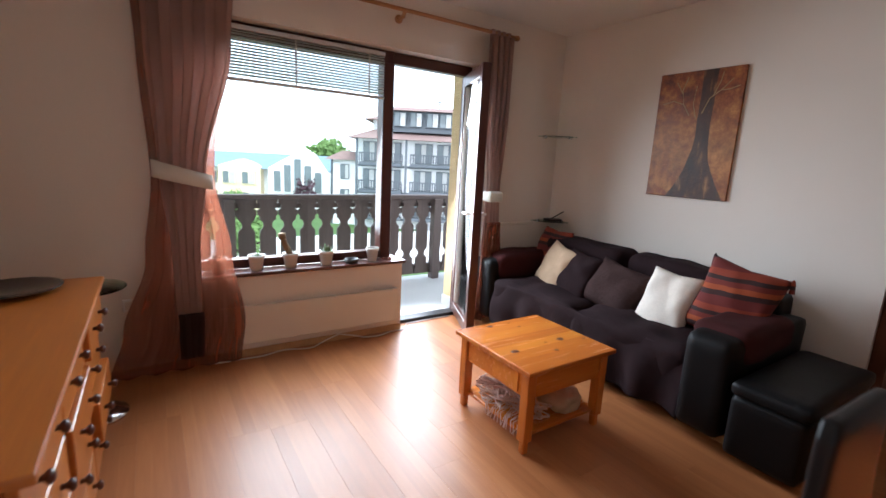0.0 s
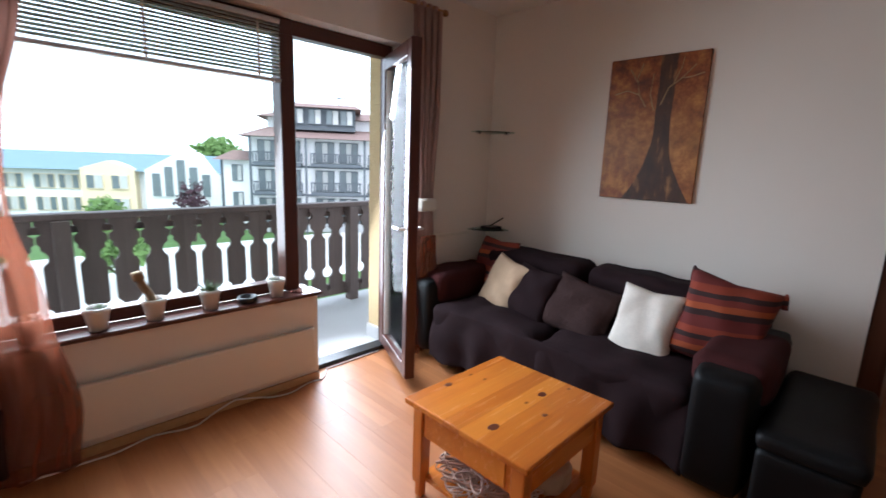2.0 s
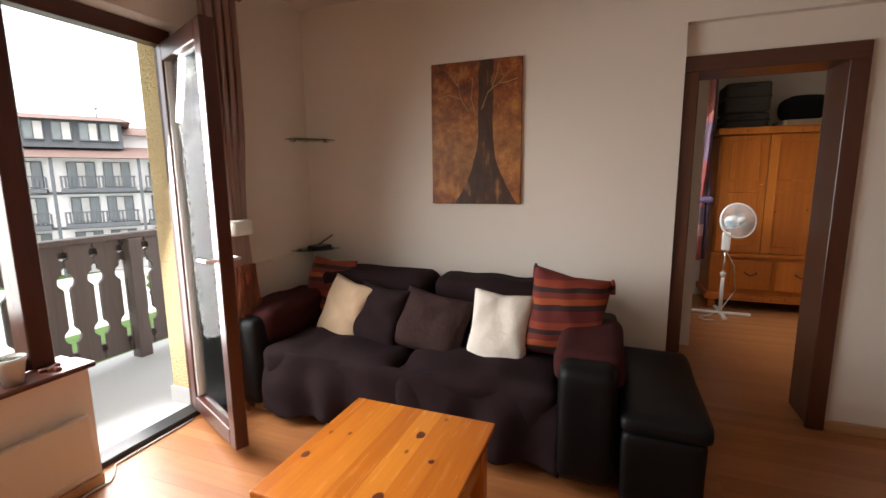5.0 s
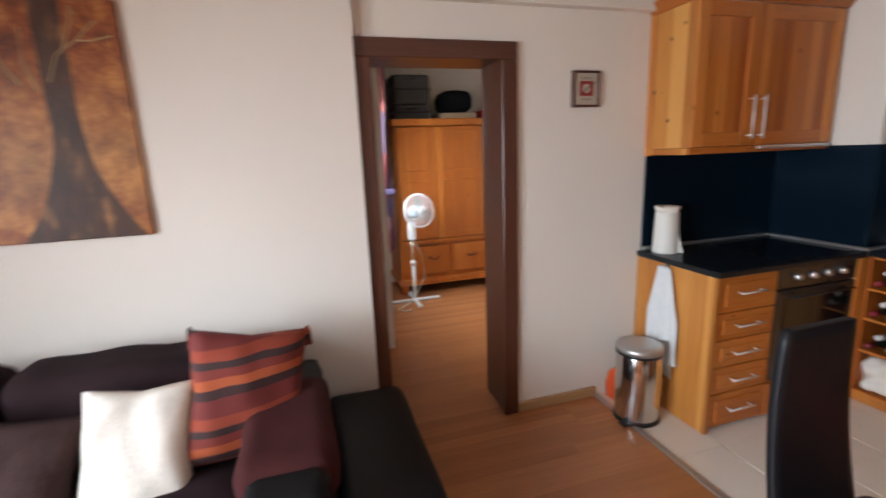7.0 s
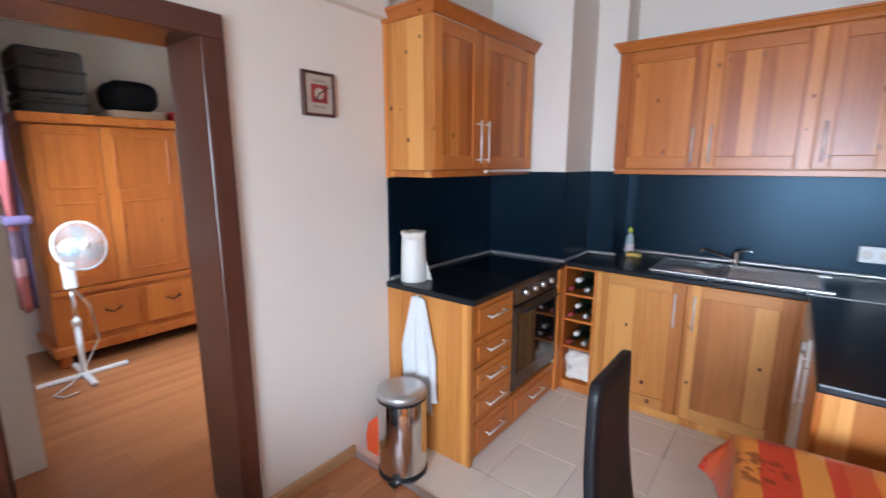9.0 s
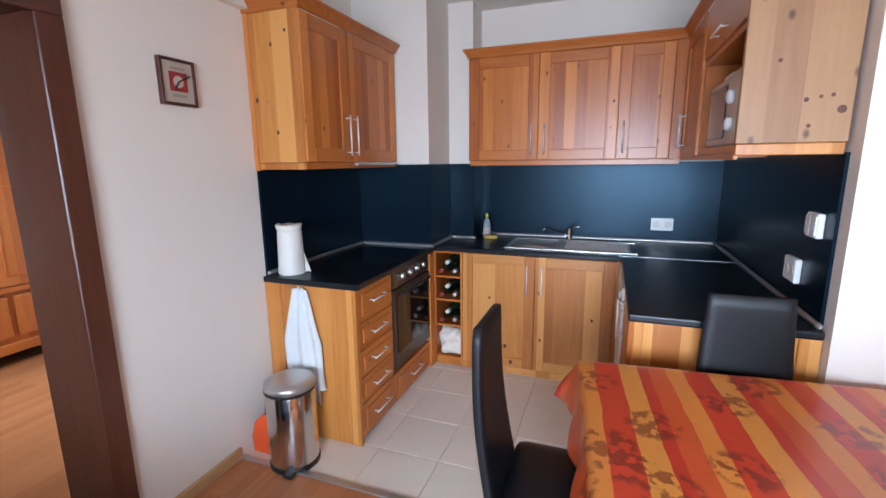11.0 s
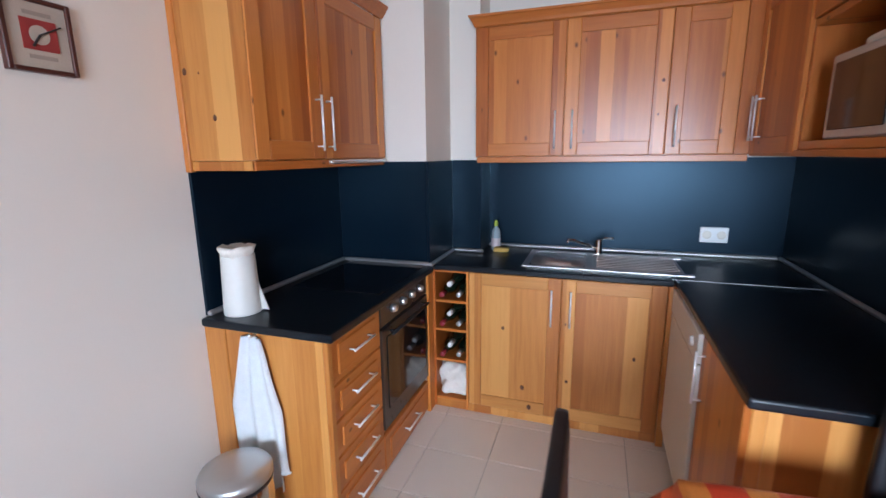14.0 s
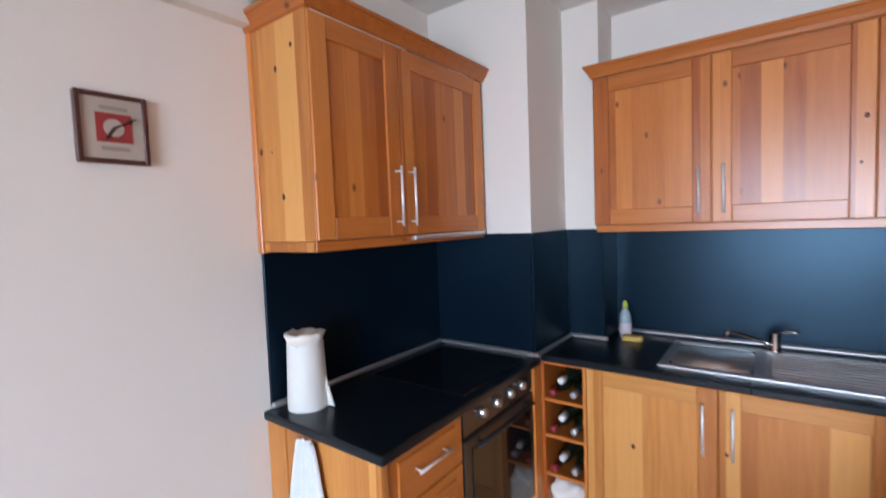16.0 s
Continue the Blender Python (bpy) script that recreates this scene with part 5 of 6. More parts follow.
part("foam", soft_box(2.935, 3.03, -2.225, -2.165, 0.897, 0.925, 0.008, 0.003, 40, 5), plain("yellow_foam", (0.6, 0.4, 0.1), 0.95, vary=0.2, size=120, bump=0.6), sp, "", True)

# peninsula base
dw = thing("dishwasher", (1.8, -1.45, 0.0), "white dishwasher under the worktop with front handle", "dishwasher")
part("body", box(1.5, 2.035, -1.755, -1.16, 0.05, 0.862, 0), WHITE, dw)
part("front", box(2.035, 2.052, -1.752, -1.165, 0.12, 0.74, 0.004), RADIATOR, dw)
part("control_panel", box(2.035, 2.054, -1.752, -1.165, 0.745, 0.86, 0.004), RADIATOR, dw)
part("dial", moved(lathe(0, 0, [(0.02, 0), (0.018, 0.012)], 16), Matrix.Translation((2.054, -1.25, 0.80)) @ pose(0, 0, 0, 0, 90, 0)), PLASTIC, dw, "", True)
pen = thing("peninsula_cabinet", (1.75, -0.9, 0.0), "pine base cabinet closing the worktop's end", "cabinet")
part("body", box(1.42, 2.02, -1.155, -0.70, 0.0, 0.866, 0), PINEY, pen)
part("side_panel", box(2.02, 2.04, -1.155, -0.68, 0.0, 0.864, 0.003), PINEY, pen)
part("handle", handle_bar(2.04, -1.10, 0.72, 0.2, (1, 0, 0)), HANDLE, pen, "brushed steel bar handle", True)
part("end_panel", box(1.48, 1.985, -0.70, -0.688, 0.0, 0.866, 0.002), PALE, pen)
part("corner_post", box(1.985, 2.022, -0.70, -0.676, 0.0, 0.866, 0.004), PALE, pen)
part("corner_post", box(1.412, 1.48, -0.70, -0.676, 0.0, 0.885, 0.004), PALE, pen)

# wall cabinets
def crown(parent, pts, z, h=0.06, flare=0.035):
    """A flared moulding along a path, given as inner points and outward directions."""
    bm = bmesh.new()
    prof = ((0.0, 0.0), (0.008, 0.005), (0.014, 0.02), (flare * 0.8, h * 0.75), (flare, h * 0.8), (flare, h), (0.0, h))
    rows = [[bm.verts.new((x + dx * a, y + dy * a, z + b)) for a, b in prof] for x, y, dx, dy in pts]
    for r, s in zip(rows, rows[1:]):
        for i in range(len(prof) - 1):
            bm.faces.new((r[i], r[i + 1], s[i + 1], s[i]))
    bm.faces.new(rows[0])
    bm.faces.new(rows[-1][::-1])
    return part("cornice", bm, PINEX, parent)


up1 = thing("wall_cabinet", (3.69, -1.2, 1.47), "pine wall cabinet with two framed doors", "cabinet", "kitchen wall cabinets")
part("carcass", box(3.55, 3.848, -1.70, -0.725, 1.49, 2.195, 0), PINEY, up1)
part("end_panel", box(3.535, 3.822, -0.725, -0.705, 1.49, 2.195, 0.002), PALE, up1)
part("scribe_strip", box(3.822, 3.848, -0.724, -0.699, 1.45, 2.195, 0.003), PINEY, up1)
part("light_rail", box(3.545, 3.822, -0.723, -0.708, 1.455, 1.489, 0.003), PALE, up1)
part("light_rail", box(3.54, 3.556, -1.70, -0.708, 1.455, 1.489, 0.003), PINER, up1)
shaker_door(up1, "x", 3.55, -1.11, -0.708, 1.49, 2.19, PINEY, PINER, (-1.072, 1.635), -1, length=0.22)
shaker_door(up1, "x", 3.55, -1.70, -1.11, 1.49, 2.19, PINEY, PINER, (-1.148, 1.635), -1, length=0.22)
crown(up1, [(3.848, -0.705, 0, 1), (3.53, -0.705, -1, 1), (3.53, -1.70, -1, -1), (3.60, -1.70, 0, -1)], 2.19)
tray = thing("woven_tray", (3.70, -1.45, 2.25), "grey-green woven dish lying on the wall cabinet", "dish")
part("dish", lathe(3.70, -1.45, [(0.13, 2.196), (0.135, 2.24), (0.12, 2.275), (0.07, 2.295), (0.01, 2.3)], 24), plain("grey_green_weave", (0.3, 0.29, 0.22), 0.9, vary=0.25, size=90, bump=0.5), tray, "", True)
hood = thing("cooker_hood", (3.68, -1.42, 1.44), "slim steel cooker hood below the wall cabinet", "cooker hood")
part("body", box(3.57, 3.83, -1.69, -1.16, 1.462, 1.49, 0.004), STEEL, hood)
part("front_lip", box(3.52, 3.57, -1.69, -1.16, 1.468, 1.487, 0.004), STEEL, hood)

up2 = thing("wall_cabinet", (2.45, -2.2, 1.47), "pine wall cabinets with three framed doors over the sink", "cabinet", "kitchen wall cabinets")
part("carcass", box(1.80, 3.10, -2.372, -2.06, 1.49, 2.195, 0), PINE, up2)
part("end_panel", box(3.10, 3.114, -2.372, -2.045, 1.49, 2.195, 0.002), PINEY, up2)
part("light_rail", box(1.735, 3.11, -2.072, -2.056, 1.455, 1.489, 0.003), PINEX, up2)
shaker_door(up2, "y", -2.06, 2.62, 3.112, 1.49, 2.19, PINE, PINEX, (2.665, 1.63), 1)
shaker_door(up2, "y", -2.06, 2.115, 2.62, 1.49, 2.19, PINE, PINEX, (2.575, 1.63), 1)
shaker_door(up2, "y", -2.06, 1.80, 2.115, 1.49, 2.19, PINE, PINEX, (2.075, 1.63), 1)
crown(up2, [(3.114, -2.30, 1, 0), (3.114, -2.04, 1, 1), (1.72, -2.04, 0, 1)], 2.19)
part("corner_filler", box(1.722, 1.80, -2.062, -2.042, 1.49, 2.19, 0.002), PINE, up2)
up3 = thing("wall_cabinet", (1.6, -1.4, 1.5), "pine wall cabinet with open microwave bay", "cabinet", "kitchen wall cabinets")
part("carcass", box(1.465, 1.76, -2.06, -1.50, 1.49, 2.195, 0), PINEY, up3)
shaker_door(up3, "x", 1.76, -2.04, -1.50, 1.49, 2.19, PINEY, PINER, (-1.95, 1.65), 1)
part("handle", handle_bar(1.78, -1.90, 1.65, 0.2, (1, 0, 0)), HANDLE, up3, "brushed steel bar handle", True)
part("bay_floor", box(1.465, 1.765, -1.50, -0.725, 1.505, 1.535, 0.003), PINER, up3)
part("bay_top", box(1.465, 1.765, -1.50, -0.725, 1.93, 1.955, 0.003), PINER, up3)
part("bay_side", box(1.465, 1.765, -1.50, -1.48, 1.535, 1.93, 0.002), PINEY, up3)
part("bay_back", box(1.465, 1.475, -1.48, -0.725, 1.535, 1.93, 0), PINEY, up3)
part("flap", box(1.75, 1.775, -1.49, -0.728, 1.957, 2.19, 0.003), PINER, up3)
part("flap_body", box(1.465, 1.75, -1.49, -0.728, 1.957, 2.195, 0), PINEY, up3)
part("handle", handle_bar(1.775, -1.1, 2.0, 0.2, (1, 0, 0), "Y"), HANDLE, up3, "brushed steel bar handle", True)
# this end gets little light; its darker wood colour carries that shade
part("end_panel", box(1.462, 1.778, -0.725, -0.70, 1.535, 2.195, 0.002), DIMPINE, up3)
part("light_rail", box(1.465, 1.775, -0.728, -0.706, 1.495, 1.534, 0.003), PALE, up3)
part("light_rail", box(1.76, 1.776, -2.04, -0.728, 1.48, 1.504, 0.003), PINER, up3)
crown(up3, [(1.778, -2.04, 1, 0), (1.778, -0.70, 1, 1), (1.45, -0.70, 0, 1)], 2.192)
rnd = random.Random(11)
KN = plain("pine_knot", (0.11, 0.035, 0.015), 0.5)
for x, z, r in ((1.675, 1.801, 0.007), (1.59, 1.672, 0.008), (1.551, 1.68, 0.006), (1.519, 1.684, 0.007), (1.491, 1.638, 0.014), (1.575, 1.588, 0.007)):
    part("knot", moved(lathe(0, 0, [(r, 0), (r * 0.8, 0.0015), (r * 0.3, 0.002)], 12), Matrix.Translation((x, -0.7005, z)) @ pose(0, 0, 0, -90, 0, 0)), KN, up3, "dark pine knot")

# dark knots in the pine fronts: x, height, radius
def front_knots(parent, y, spots):
    for x, z, r in spots:
        bm = moved(lathe(0, 0, [(r, 0), (r * 0.85, 0.0012), (r * 0.4, 0.0016)], 14), pose(0, 0, 0, -90, 0, 0))
        bmesh.ops.scale(bm, vec=(1, 1, 1.35), verts=bm.verts)
        part("knot", moved(bm, Matrix.Translation((x, y, z))), KN, parent, "dark pine knot", True)


front_knots(up1, -0.7055, ((3.803, 1.793, 0.010), (3.741, 1.785, 0.0035), (3.691, 1.636, 0.009), (3.697, 2.045, 0.008), (3.611, 2.1, 0.007)))
front_knots(up2, -2.0405, ((2.142, 1.857, 0.008), (2.155, 1.693, 0.005)))
front_knots(sinkcab, -1.7805, ((2.771, 0.205, 0.011), (2.73, 0.09, 0.012), (2.531, 0.28, 0.008), (2.548, 0.61, 0.006)))
front_knots(sinkcab, -1.7895, ((2.887, 0.547, 0.009), (2.2, 0.453, 0.009)))

mw = thing("microwave", (1.63, -1.1, 1.535), "silver microwave oven with two round dials", "microwave")
SILVER = plain("silver_plastic", (0.5, 0.49, 0.46), 0.35, 0.4)
part("body", box(1.48, 1.745, -1.32, -0.80, 1.537, 1.80, 0.006), SILVER, mw)
part("fascia", box(1.745, 1.763, -1.32, -0.80, 1.537, 1.80, 0.006), SILVER, mw)
part("door_glass", box(1.761, 1.767, -1.29, -0.97, 1.565, 1.775, 0.004), BLACKGLASS, mw)
for z in (1.615, 1.715):
    part("dial", moved(lathe(0, 0, [(0.026, 0), (0.026, 0.014), (0.02, 0.02)], 18), Matrix.Translation((1.763, -0.88, z)) @ pose(0, 0, 0, 0, 90, 0)), PLASTIC, mw, "", True)
mc = thing("folded_cloth", (1.65, -1.1, 1.80), "folded white cloth on the microwave", "cloth")
part("cloth", soft_box(1.52, 1.74, -1.2, -0.85, 1.80, 1.83, 0.012, 0.01, 12, 8), CREAM, mc, "", True)

for nm, b, ax, lab in (("wall_socket", (1.70, 1.845, 0.985, 1.075), "y", "double white wall socket above the worktop"), ("wall_socket", (-1.03, -0.91, 1.0, 1.095), "x", "white wall socket on the splashback"), ("light_switch", (-0.87, -0.77, 1.20, 1.29), "x", "white double switch on the splashback")):
    if ax == "y":
        s = thing(nm, (1.77, -2.37, 1.03), lab, "socket")
        part("plate", box(b[0], b[1], -2.373, -2.358, b[2], b[3], 0.004), PLASTIC, s)
        for x in (1.735, 1.81):
            part("well", moved(lathe(0, 0, [(0.024, 0), (0.024, 0.002), (0.021, 0.0025), (0.019, 0.0005)], 18), Matrix.Translation((x, -2.358, 1.03)) @ pose(0, 0, 0, -90, 0, 0)), RADIATOR, s)
    else:
        yc, zc = (b[0] + b[1]) / 2, (b[2] + b[3]) / 2
        s = thing(nm, (1.423, yc, zc), lab, "socket" if "socket" in nm else "switch")
        part("plate", box(1.422, 1.445, b[0], b[1], b[2], b[3], 0.004), PLASTIC, s)
        for y in (yc - 0.025, yc + 0.025):
            if "socket" in nm:
                part("well", moved(lathe(0, 0, [(0.02, 0), (0.02, 0.002), (0.016, 0.0005)], 18), Matrix.Translation((1.445, y, zc)) @ pose(0, 0, 0, 0, 90, 0)), RADIATOR, s)
            else:
                part("rocker", box(1.444, 1.45, y - 0.02, y + 0.02, zc - 0.035, zc + 0.035, 0.002), PLASTIC, s)

for o in (up3, mw, mc):
    o.location.x -= 0.04

# small kitchen things
jug = thing("paper_roll_holder", (3.74, -0.79, 0.9), "white paper towel roll with torn top", "paper towel")
part("roll", lathe(3.74, -0.79, [(0.07, 0.9), (0.071, 0.905), (0.063, 1.13), (0.058, 1.138), (0.02, 1.128)], 28), CERAMIC, jug, "", True)
bm = lathe(3.74, -0.79, [(0.055, 1.125), (0.067, 1.148), (0.071, 1.163), (0.058, 1.168), (0.03, 1.155)], 24)
for v in bm.verts:
    v.co += Vector((noise.noise(v.co * 60), noise.noise(v.co * 61 + Vector((3, 0, 0))), noise.noise(v.co * 50))) * 0.012
part("loose_sheet", bm, CREAM, jug, "crumpled loose sheet", True)
part("flap", prism([(3.685, 0.905), (3.645, 0.905), (3.685, 1.01)], -0.83, -0.825), CERAMIC, jug)
tw = thing("tea_towel", (3.6, -0.68, 0.22), "white tea towel hanging from a hook", "towel")
bm = bmesh.new()
g = []
for r in range(31):
    k = r / 30
    z = 0.85 - 0.64 * k
    w = 0.045 + 0.075 * min(1, k * 2.2)
    row = []
    for c in range(25):
        s = c / 24
        cut = 0.0 if s < 0.62 else 1.0
        zz = max(z, 0.31 + 0.03 * s) if s > 0.62 or s < 0.2 else z
        xx = 3.615 + (s - 0.5) * 2 * w + 0.012 * k * math.sin(k * 5)
        row.append(bm.verts.new((xx, -0.678 + 0.018 * math.sin(s * 16) * (0.5 + k * 0.6) + 0.01 * noise.noise(Vector((s * 4, z * 4, 0))), zz)))
    g.append(row)
for r in range(30):
    for c in range(24):
        bm.faces.new((g[r][c], g[r][c + 1], g[r + 1][c + 1], g[r + 1][c]))
part("cloth", bm, fabric("white_terry", (0.72, 0.73, 0.72), weave=200, vary=0.08, bump=0.8, dist=0.004, big=30), tw, "", True).modifiers.new("thickness", "SOLIDIFY").thickness = 0.006
part("hook", tube([(3.61, -0.70, 0.855), (3.61, -0.675, 0.852), (3.61, -0.668, 0.865)], 0.006, 8), STEEL, tw, "", True)
pb = thing("pedal_bin", (3.57, -0.50, 0.0), "stainless steel pedal bin on the tiles", "bin")
part("body", lathe(3.57, -0.50, [(0.118, 0.015), (0.12, 0.03), (0.12, 0.40), (0.117, 0.405)], 40), POLISHED, pb, "", True)
part("base_ring", lathe(3.57, -0.50, [(0.124, 0.0), (0.124, 0.022), (0.118, 0.024)], 40), BLACK, pb, "", True)
part("lid", lathe(3.57, -0.50, [(0.122, 0.405), (0.123, 0.43), (0.116, 0.442), (0.07, 0.449), (0.01, 0.451)], 40), ALU, pb, "domed steel lid", True)
part("rim", lathe(3.57, -0.50, [(0.1225, 0.395), (0.1235, 0.4), (0.1235, 0.408), (0.1225, 0.41)], 40), BLACK, pb, "", True)
part("pedal", box(3.485, 3.535, -0.40, -0.355, 0.004, 0.022, 0.006), BLACK, pb)
dp = thing("dustpan", (3.75, -0.5, 0.0), "orange plastic dustpan leaning against the wall", "dustpan")
bm = bmesh.new()
prof = [(0.0, 0.0), (0.15, 0.0), (0.16, 0.08), (0.13, 0.17), (0.06, 0.22), (0.0, 0.23)]
prof = [(3.70 + a * 0.8, b * 1.0) for a, b in prof]
part("pan", prism(prof, -0.50, -0.485), plain("orange_plastic", (0.75, 0.1, 0.02), 0.4, vary=0.08), dp)
part("handle", tube([(3.73, -0.5, 0.2), (3.72, -0.51, 0.40)], 0.012, 8), bpy.data.materials["dark_glaze"], dp)

# clock
ck = thing("wall_clock", (3.84, -0.29, 1.72), "square wall clock with red centre, lettered like burlap", "clock")
BURLAP = fabric("burlap_print", (0.5, 0.42, 0.34), vary=0.15, weave=300, bump=0.2)
for b in ((-0.377, -0.365, 1.725, 1.91), (-0.223, -0.211, 1.725, 1.91)):
    part("frame", box(3.828, 3.85, *b, 0.002), FRAME, ck)
for b in ((1.725, 1.737), (1.898, 1.91)):
    part("frame", box(3.828, 3.85, -0.365, -0.223, *b, 0.002), FRAMEX, ck)
part("face", box(3.836, 3.85, -0.365, -0.223, 1.737, 1.898, 0), BURLAP, ck)
part("red_square", box(3.834, 3.8365, -0.338, -0.255, 1.782, 1.858, 0), plain("brick_red_print", (0.3, 0.03, 0.025), 0.7), ck)
part("pale_disc", moved(lathe(0, 0, [(0.024, 0), (0.024, 0.001)], 24), Matrix.Translation((3.8338, -0.295, 1.82)) @ pose(0, 0, 0, 0, -90, 0)), BURLAP, ck)
part("hour_hand", tube([(3.831, -0.295, 1.82), (3.831, -0.275, 1.79)], 0.003, 6), BLACK, ck)
part("minute_hand", tube([(3.831, -0.295, 1.82), (3.831, -0.348, 1.85)], 0.0022, 6), BLACK, ck)
for z in (1.765, 1.872):
    part("print_bar", box(3.8348, 3.8362, -0.33, -0.265, z - 0.005, z + 0.005, 0), plain("faded_print", (0.33, 0.27, 0.22), 0.8) if z < 1.8 else bpy.data.materials["faded_print"], ck)

# dining table and chairs
dt = thing("dining_table", (1.7, -0.02, 0.0), "dining table hidden under a bright cloth", "table")
part("tabletop", box(1.12, 2.19, -0.46, 0.30, 0.725, 0.75, 0.006), PINEX, dt)
for x in (1.17, 2.08):
    for y in (-0.42, 0.2):
        part("leg", box(x, x + 0.06, y, y + 0.06, 0, 0.725, 0.005), PINE, dt)
CLOTH = stripes("striped_oilcloth", 0, 0.29, ((0, (0.66, 0.06, 0.02)), (0.27, (0.8, 0.28, 0.045)), (0.46, (0.7, 0.11, 0.025)), (0.66, (0.62, 0.05, 0.02)), (0.78, (0.82, 0.33, 0.055))), 0.32, (0.17, 0.03, 0.015))
tc = thing("tablecloth", (1.65, -0.08, 0.755), "glossy orange and red striped tablecloth with flowers", "tablecloth")
bm = bmesh.new()
nx, ny = 70, 56
g = []
X0, X1, Y0, Y1, R, DROP = 1.10, 2.21, -0.48, 0.32, 0.03, 0.2


def fold(a, lo, hi):
    """Position across a table edge: along the top, then down the side."""
    if a < lo:
        return lo - 0.02 * min(1, (lo - a) * 8), lo - a
    if a > hi:
        return hi + 0.02 * min(1, (a - hi) * 8), a - hi
    return a, 0.0


for i in range(nx + 1):
    row = []
    for j in range(ny + 1):
        x, dx = fold(X0 - DROP + (X1 - X0 + 2 * DROP) * i / nx, X0, X1)
        y, dy = fold(Y0 - DROP + (Y1 - Y0 + 2 * DROP) * j / ny, Y0, Y1)
        d = max(dx, dy)
        both = min(dx, dy)
        z = 0.76 - d
        wave = 0.018 * math.sin((x if dy > dx else y) * 22) * min(1, d * 6)
        ox = (1 if x > 1.6 else -1) * (wave + both * 0.25) if dx > 0 or both > 0 else 0
        oy = (1 if y > 0 else -1) * (wave + both * 0.25) if dy > 0 else 0
        row.append(bm.verts.new((x + ox, y + oy, z + 0.003 * noise.noise(Vector((x * 6, y * 6, 0))))))
    g.append(row)
for i in range(nx):
    for j in range(ny):
        bm.faces.new((g[i][j], g[i + 1][j], g[i + 1][j + 1], g[i][j + 1]))
o = part("cloth", bm, CLOTH, tc, "", True)
o.modifiers.new("thickness", "SOLIDIFY").thickness = 0.002


def dining_chair(m, label):
    """A high-backed padded chair; local +y is the way the sitter faces."""
    c = thing("dining_chair", (0, 0, 0), label, "chair", "chairs round the table")
    part("seat", soft_box(-0.21, 0.21, -0.2, 0.22, 0.42, 0.49, 0.03, 0.003, 4, 10, 0, 0.012), CHAIRSKIN, c, "", True)
    bm = soft_box(-0.15, 0.15, -0.016, 0.016, 0.0, 0.60, 0.012, 0.002, 4, 12)
    for v in bm.verts:
        k = v.co.z / 0.60
        v.co = Vector((v.co.x * (1.08 - 0.2 * k), v.co.y - 0.2 - 0.02 * math.sin(k * 3.1) - 0.06 * k, v.co.z + 0.42))
    part("backrest", bm, CHAIRSKIN, c, "", True)
    for x in (-0.19, 0.155):
        for y in (-0.2, 0.17):
            part("leg", box(x, x + 0.035, y, y + 0.035, 0.0, 0.425, 0.004), BLACK, c)
    c.matrix_basis = m
    return c


TURN = Matrix.Translation((2.2, -0.46, 0)) @ pose(0, 0, 0, 0, 0, 5.5) @ Matrix.Translation((-2.2, 0.46, 0))
for o in (dt, tc):
    o.matrix_basis = TURN @ Matrix.Translation(o.location)
chair = dining_chair(pose(2.21, -0.125, 0, 0, 0, 90), "dark padded high-back dining chair at the cloth-covered table")
copy_thing(chair, pose(1.66, -0.345, 0, 0, 0, 0))
copy_thing(chair, pose(1.49, 0.2, 0, 0, 0, 178))

# ---- bedroom ----
wr = thing("wardrobe", (6.58, -0.35, 0.0), "orange pine wardrobe with panelled doors and base drawers", "wardrobe")
part("body", box(6.33, 6.88, -1.25, 0.28, 0.1, 1.80, 0.004), WARDROBE, wr)
part("cornice", box(6.27, 6.9, -1.3, 0.31, 1.80, 1.87, 0.015, None, 2), WARDROBE, wr)
part("plinth", box(6.29, 6.88, -1.27, 0.31, 0.1, 0.17, 0.008), WARDROBE, wr)
for y in (-1.22, 0.2):
    part("foot", box(6.33, 6.43, y, y + 0.08, 0.0, 0.1, 0.01), WARDROBE, wr)
part("mid_rail", box(6.30, 6.33, -1.25, 0.28, 0.56, 0.60, 0.005), WARDROBE, wr)
for y0, y1 in ((-1.2, -0.68), (-0.68, -0.15), (-0.15, 0.26)):
    d = part("door", box(6.305, 6.33, y0 + 0.004, y1 - 0.004, 0.61, 1.79, 0.003), WARDROBE, wr)
    for z0, z1 in ((0.68, 1.24), (1.34, 1.74)):
        for b in ((y0 + 0.07, y0 + 0.085, z0, z1), (y1 - 0.085, y1 - 0.07, z0, z1), (y0 + 0.085, y1 - 0.085, z0, z0 + 0.015), (y0 + 0.085, y1 - 0.085, z1 - 0.015, z1)):
            part("panel_bead", box(6.296, 6.306, *b, 0.003), WARDROBE, d)
    part("knob", moved(lathe(0, 0, [(0.008, 0), (0.015, 0.015), (0.01, 0.025)], 10), Matrix.Translation((6.305, y0 + 0.04, 1.3)) @ pose(0, 0, 0, 0, -90, 0)), WARDROBE, d, "", True)
for y0, y1 in ((-1.2, -0.75), (-0.75, -0.29), (-0.29, 0.12)):
    d = part("drawer", box(6.30, 6.33, y0 + 0.02, y1 - 0.02, 0.22, 0.53, 0.006), WARDROBE, wr)
    yc = (y0 + y1) / 2
    part("handle", tube([(6.30, yc - 0.05, 0.41), (6.285, yc - 0.05, 0.40), (6.28, yc, 0.375), (6.285, yc + 0.05, 0.40), (6.30, yc + 0.05, 0.41)], 0.006, 6), BLACK, d, "dark drop handle")
GREYC = fabric("grey_suitcase_cloth", (0.09, 0.085, 0.08), vary=0.3)
